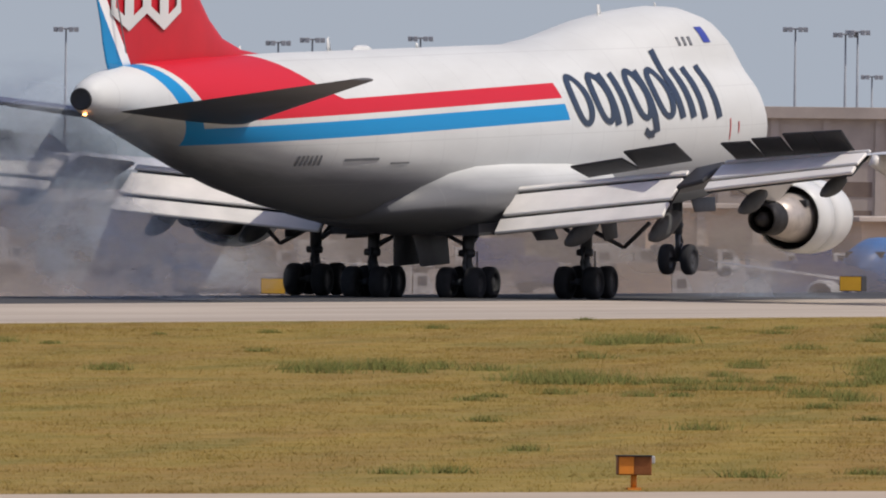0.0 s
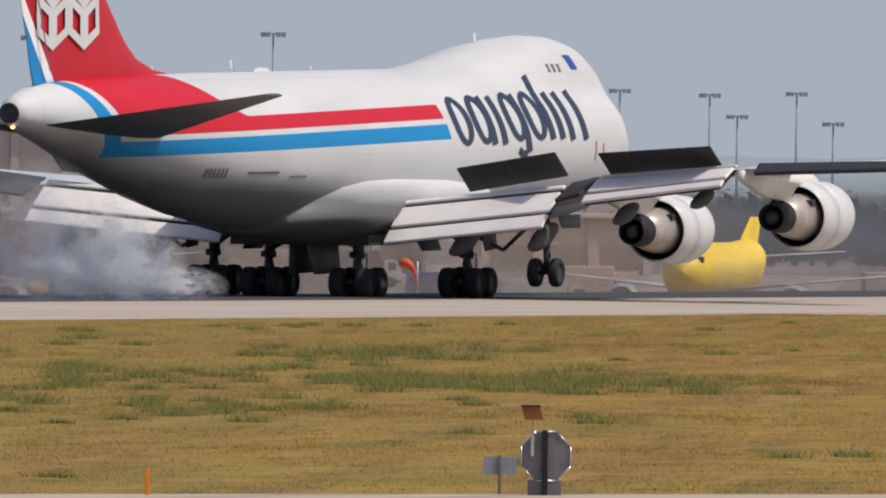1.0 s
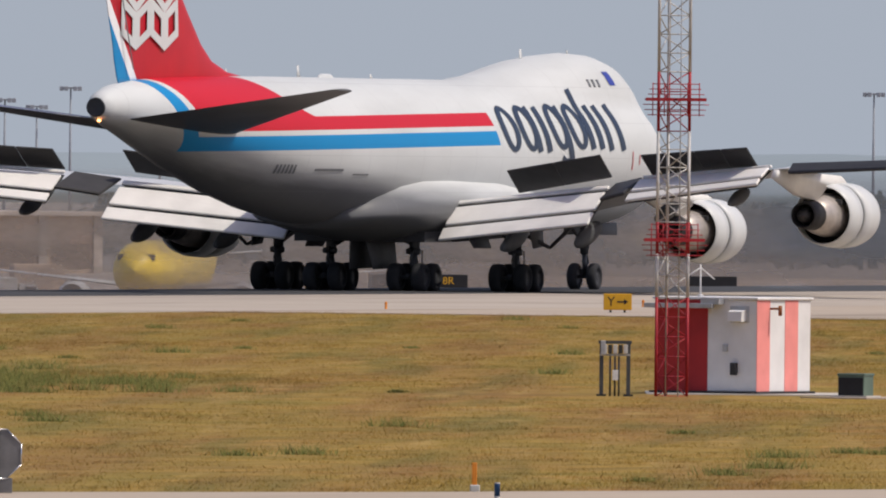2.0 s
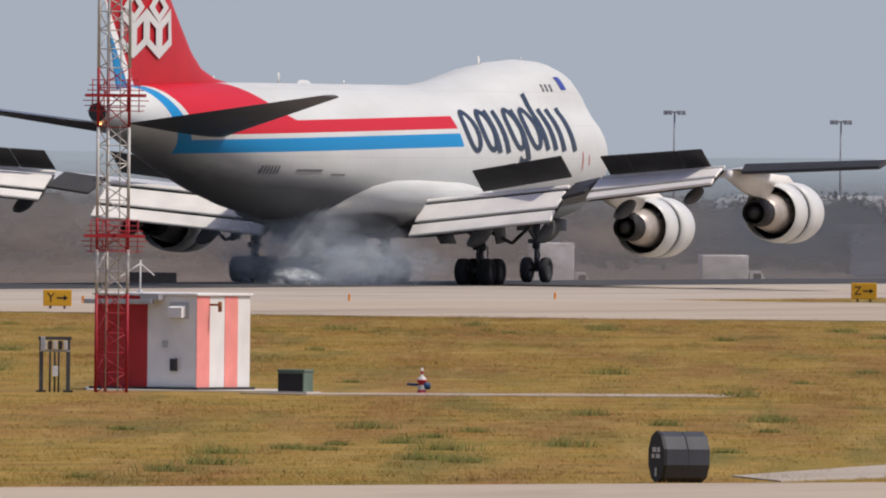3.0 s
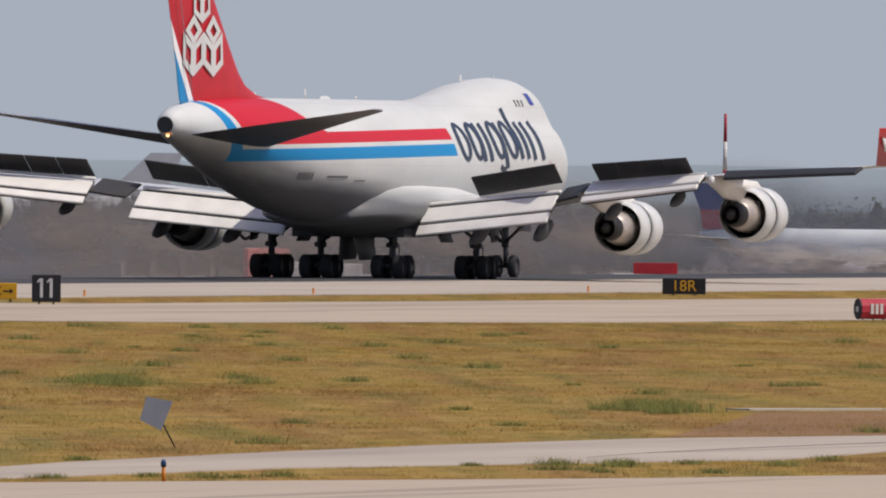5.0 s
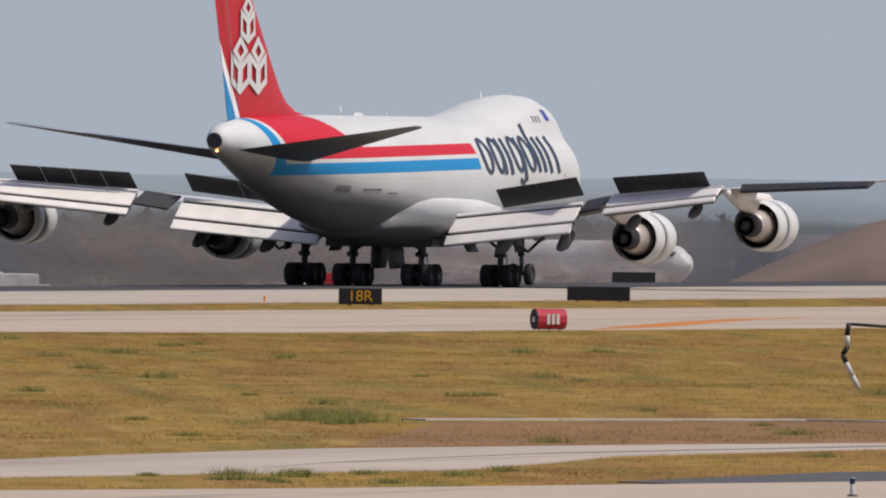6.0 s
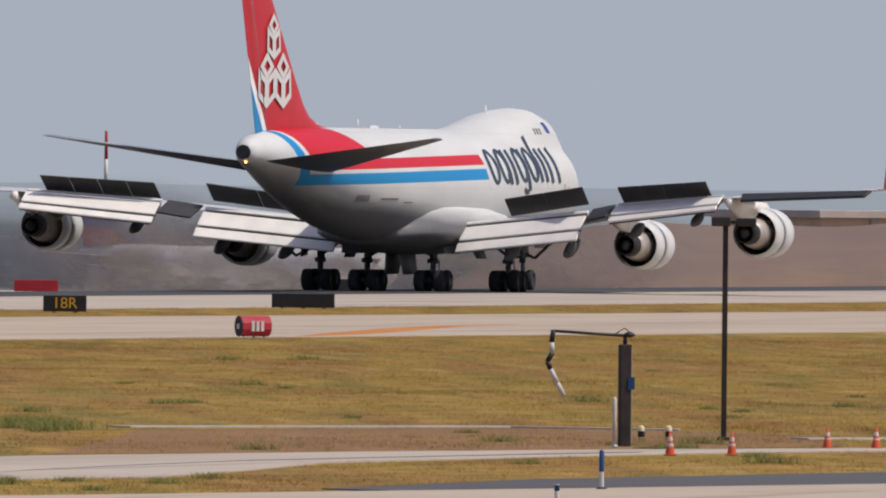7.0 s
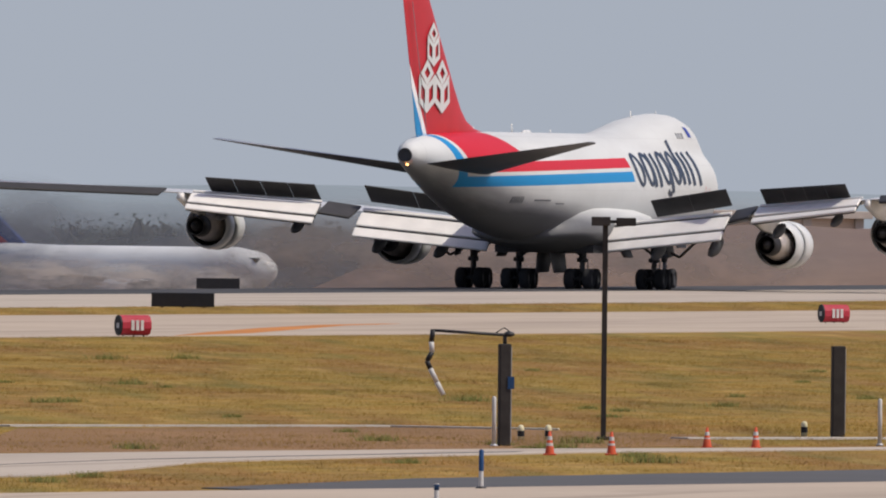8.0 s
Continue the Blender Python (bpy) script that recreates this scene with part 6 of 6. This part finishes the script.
for side, spots in ((-1, [(-13, 0, 1.0, 10, 4.2, M_haze), (-5, 2, 0.6, 9, 3.2, M_haze), (-19, 4, 0.9, 8, 3.6, M_haze)]), (1, [(4, 0, 0.8, 9, 3.6, M_haze), (13, 2, 1.2, 9, 4.4, M_haze)])):
    hazes.append(smoke_cloud(960, 440 + side, spots, "added thin pale haze puffs kept beyond the landing jet"))


# ---- grass: tufts and weeds as real blades ----
def grass():
    rng = np.random.default_rng(11)
    V, F = [], []
    count = 0

    def blades(px, py, n, h, spread, width, lean=0.9):
        """n blades at each given place."""
        nonlocal count
        m = len(px)
        X = np.repeat(px, n) + rng.normal(size=m * n) * np.repeat(spread, n)
        Y = np.repeat(py, n) + rng.normal(size=m * n) * np.repeat(spread, n)
        Hh = np.repeat(h, n) * rng.uniform(0.45, 1.1, m * n)
        Wd = width * rng.uniform(0.6, 1.4, m * n)
        a = rng.uniform(0, 2 * np.pi, m * n)
        dx, dy = np.cos(a) * Wd, np.sin(a) * Wd
        lx, ly = rng.normal(size=m * n) * Hh * lean, rng.normal(size=m * n) * Hh * lean
        z = np.zeros(m * n)
        v = np.stack([np.stack([X - dx, Y - dy, z], 1), np.stack([X + dx, Y + dy, z], 1), np.stack([X + lx, Y + ly, Hh], 1)], 1).reshape(-1, 3)
        b3 = v.reshape(-1, 3, 3)
        nrm = np.cross(b3[:, 1] - b3[:, 0], b3[:, 2] - b3[:, 0])
        turn = nrm[:, 0] * 0.9 + nrm[:, 1] * 0.4 > 0
        b3[turn] = b3[turn][:, (1, 0, 2)]
        V.append(v)
        F.append(np.arange(len(v)).reshape(-1, 3) + count)
        count += len(v)

    def inside(x, y):
        """Where the field is open grass."""
        az = np.degrees(np.arctan2(y, x))
        d = np.hypot(x, y)
        ok = (az > 13.2) & (az < 24.3)
        edge = np.interp(x, [384, 402, 418, 441, 463, 485, 503, 700], [168.6, 161.5, 150.5, 141.2, 132.3, 127, 123.2, 90])
        ok &= y > edge + 0.4
        far = np.interp(x, [870, 874, 880, 884, 910, 1000, 1400], [319.5, 305, 280, 270, 261, 255, 245])
        ok &= y < far - 0.3
        top = np.interp(x, [446, 476, 512, 530, 560, 570, 640], [141.5, 148, 151, 151.2, 144, 140, 124])
        bot = np.interp(x, [446, 472, 495, 524, 553, 640], [141.5, 142.2, 138.4, 142.8, 141.6, 121])
        ok &= ~((x > 446) & (x < 640) & (y < top + 0.1) & (y > bot - 0.1))
        ok &= ~((x > 478) & (x < 600) & (y < np.interp(x, [478, 500, 526, 600], [129, 131.8, 128.6, 118.2])))
        ok &= ~((x > 586) & (x < 607) & (y > 199) & (y < 211))
        return ok

    n = 150000
    az = np.radians(rng.uniform(13.2, 24.3, n))
    d = np.sqrt(rng.uniform(395 ** 2, 1010 ** 2, n))
    x, y = d * np.cos(az), d * np.sin(az)
    k = inside(x, y)
    x, y = x[k], y[k]
    patch_noise = np.array([noise.noise((a * 0.05, b * 0.05, 0)) for a, b in zip(x[:: 1], y[:: 1])])
    keep = rng.uniform(0, 1, len(x)) < 0.65 + 0.5 * patch_noise
    x, y, pn = x[keep], y[keep], patch_noise[keep]
    ix, iy = rng.uniform(985, 1450, 9000), rng.uniform(288, 330, 9000)
    k = (iy < np.interp(ix, [985, 1000, 1150, 1450], [318, 319.5, 320, 320])) & (iy > np.interp(ix, [985, 1150, 1300, 1450], [308, 297, 292, 292]))
    x, y, pn = np.append(x, ix[k]), np.append(y, iy[k]), np.append(pn, np.full(k.sum(), 0.6))
    h = 0.04 + 0.06 * rng.random(len(x)) ** 2 + 0.06 * np.clip(pn, 0, 1)
    blades(x, y, 12, h, np.full(len(x), 0.30), 0.007)
    me = bpy.data.meshes.new("grass_tufts")
    v, f = np.concatenate(V), np.concatenate(F)
    me.from_pydata(v.tolist(), [], f.tolist())
    tilt = rng.normal(size=(len(v) // 3, 3)) * 0.35 + np.array((0, -0.15, 1.0))
    me.normals_split_custom_set_from_vertices(np.repeat(tilt / np.linalg.norm(tilt, axis=1)[:, None], 3, 0))
    m = Mat("grass_blades", 0.9, spec=0.1)
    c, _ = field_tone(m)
    g = m.geo()
    c = m.mix(m.ramp(g.outputs["Random Per Island"], (0.0, (0.4, 0.4, 0.4)), (0.4, (0, 0, 0))), c, (0.155, 0.155, 0.045))
    c = m.mix(m.ramp(g.outputs["Random Per Island"], (0.8, (0, 0, 0)), (1.0, (0.4, 0.4, 0.4))), c, (0.36, 0.28, 0.13))
    leafy(m, m.mix(1.0, c, (1.0, 0.87, 0.72), "MULTIPLY"), 0.35)
    me.materials.append(m.m)
    tagged(new("grass_tufts", me), "dry straw and green grass tufts over the airfield", "grass", kind="stuff")

    V.clear(), F.clear()
    count = 0
    cx, cy, ch = [], [], []
    for a, b, r, q, hh in ((599.6, 230.3, 5.0, 26, 0.42), (598.4, 225.1, 7.0, 34, 0.40), (682.5, 262.9, 6.0, 22, 0.42), (572.5, 237.6, 1.6, 10, 0.5), (597.4, 253.2, 3.0, 14, 0.42), (684.5, 281.9, 1.5, 9, 0.5), (641.8, 198.2, 1.4, 9, 0.5), (592.2, 169.2, 1.6, 12, 0.5),
                           (620, 246, 8.0, 24, 0.36), (540, 214, 9.0, 26, 0.34), (560, 228, 9, 20, 0.32), (465, 141, 5.0, 12, 0.22), (480, 138.0, 6.0, 22, 0.22), (470, 158, 12, 14, 0.3), (555, 143.8, 4, 8, 0.22)):
        along = rng.normal(size=q) * r * 2.2
        cx += list(a + rng.normal(size=q) * r * 0.5 + along * 0.93)
        cy += list(b + rng.normal(size=q) * r * 0.3 + along * 0.36)
        ch += list(hh * rng.uniform(0.5, 1.15, q))
    az = np.radians(rng.uniform(13.4, 24, 170))
    d = np.sqrt(rng.uniform(430 ** 2, 900 ** 2, 170))
    cx += list(d * np.cos(az))
    cy += list(d * np.sin(az))
    ch += list(rng.uniform(0.12, 0.34, 170))
    cx, cy, ch = np.array(cx), np.array(cy), np.array(ch)
    k = inside(cx, cy)
    cx, cy, ch = cx[k], cy[k], ch[k]
    blades(cx, cy, 220, ch * 0.8, ch * 1.0, 0.010, 0.6)
    me = bpy.data.meshes.new("weeds")
    v, f = np.concatenate(V), np.concatenate(F)
    me.from_pydata(v.tolist(), [], f.tolist())
    tilt = rng.normal(size=(len(v) // 3, 3)) * 0.5 + np.array((0, -0.3, 0.9))
    me.normals_split_custom_set_from_vertices(np.repeat(tilt / np.linalg.norm(tilt, axis=1)[:, None], 3, 0))
    m = Mat("weed_leaves", 0.85, spec=0.2)
    g = m.geo()
    leafy(m, m.ramp(g.outputs["Random Per Island"], (0.0, (0.125, 0.150, 0.042)), (0.6, (0.175, 0.185, 0.052)), (1.0, (0.27, 0.22, 0.075))), 0.3)
    me.materials.append(m.m)
    tagged(new("weeds", me), "clumps of green weeds in the dry grass", "weeds", kind="stuff")


grass()


# ---- what moves ----
JET_ROWS = ((0.0, 863.1, 1.2, 1.32, 0.30), (0.5, 900.3, 0.95, 0.95, 0.12), (1.0, 936.6, 0.80, 0.46, 0.0), (1.2, 951.1, 0.70, 0.27, 0.0), (2.3, 1030.9, -0.12, -0.62, 0.0),
            (2.5, 1045.4, -0.10, -0.72, 0.0), (3.0, 1081.4, 0.05, -0.70, 0.0), (3.5, 1117.1, 0.10, -0.56, 0.0), (4.0, 1152.4, 0.02, -0.33, 0.0), (4.5, 1187.3, -0.08, -0.13, 0.0), (4.7, 1201.1, -0.06, -0.08, 0.0),
            (5.8, 1275.3, 0.05, -0.03, 0.0), (6.0, 1288.5, 0.05, 0.01, 0.0), (6.5, 1320.9, 0.0, 0.07, 0.0), (7.0, 1352.6, 0.04, 0.07, 0.0), (7.5, 1383.6, 0.04, -0.03, 0.0), (8.0, 1413.9, 0.0, -0.09, 0.0))


def motions():
    walk(jet, [(t, pose(x, 363.7, lift, 0, -pitch, yaw)) for t, x, pitch, yaw, lift in JET_ROWS])
    for gear in gears:
        walk(gear, [(t, pose(0, 0, -lift)) for t, x, pitch, yaw, lift in JET_ROWS])

    for plate, hinge, axis, low in raised:
        swing = lambda d: Matrix.Translation(hinge) @ Matrix.Rotation(radians(d), 4, axis.normalized()) @ Matrix.Translation(-hinge)
        walk(plate, [(0.0, swing(low)), (0.35, swing(0)), (8.0, swing(0))])
    for sleeve in sleeves:
        walk(sleeve, [(t, pose(dx, 0, 0)) for t, dx in ((0.0, 0.0), (1.2, 0.0), (1.9, -0.25), (2.3, -0.48), (2.7, -0.5), (8.0, -0.5))])
    for haze in hazes:
        rows = []
        for t, x, pitch, yaw, lift in JET_ROWS:
            far = 1 + 230 / math.hypot(x, 363.7)
            rows.append((t, facing(x * far, 363.7 * far)))
        walk(haze, rows)
    for cloud, born in clouds:
        rest = cloud.matrix_basis.copy()
        rows = [(0.0, rest), (8.0, Matrix.Translation((30, 3, 0)) @ rest)]
        if born > 0:
            deep = Matrix.Translation((0, 0, -4)) @ rest
            drift = lambda a: Matrix.Translation((a, a * 0.05, 0)) @ rest
            rows = [(0.0, deep), (born, deep), (born + 0.12, rest), (born + 0.45, drift(7)), (born + 0.9, drift(13)), (8.0, drift(40))]
        walk(cloud, rows)


motions()
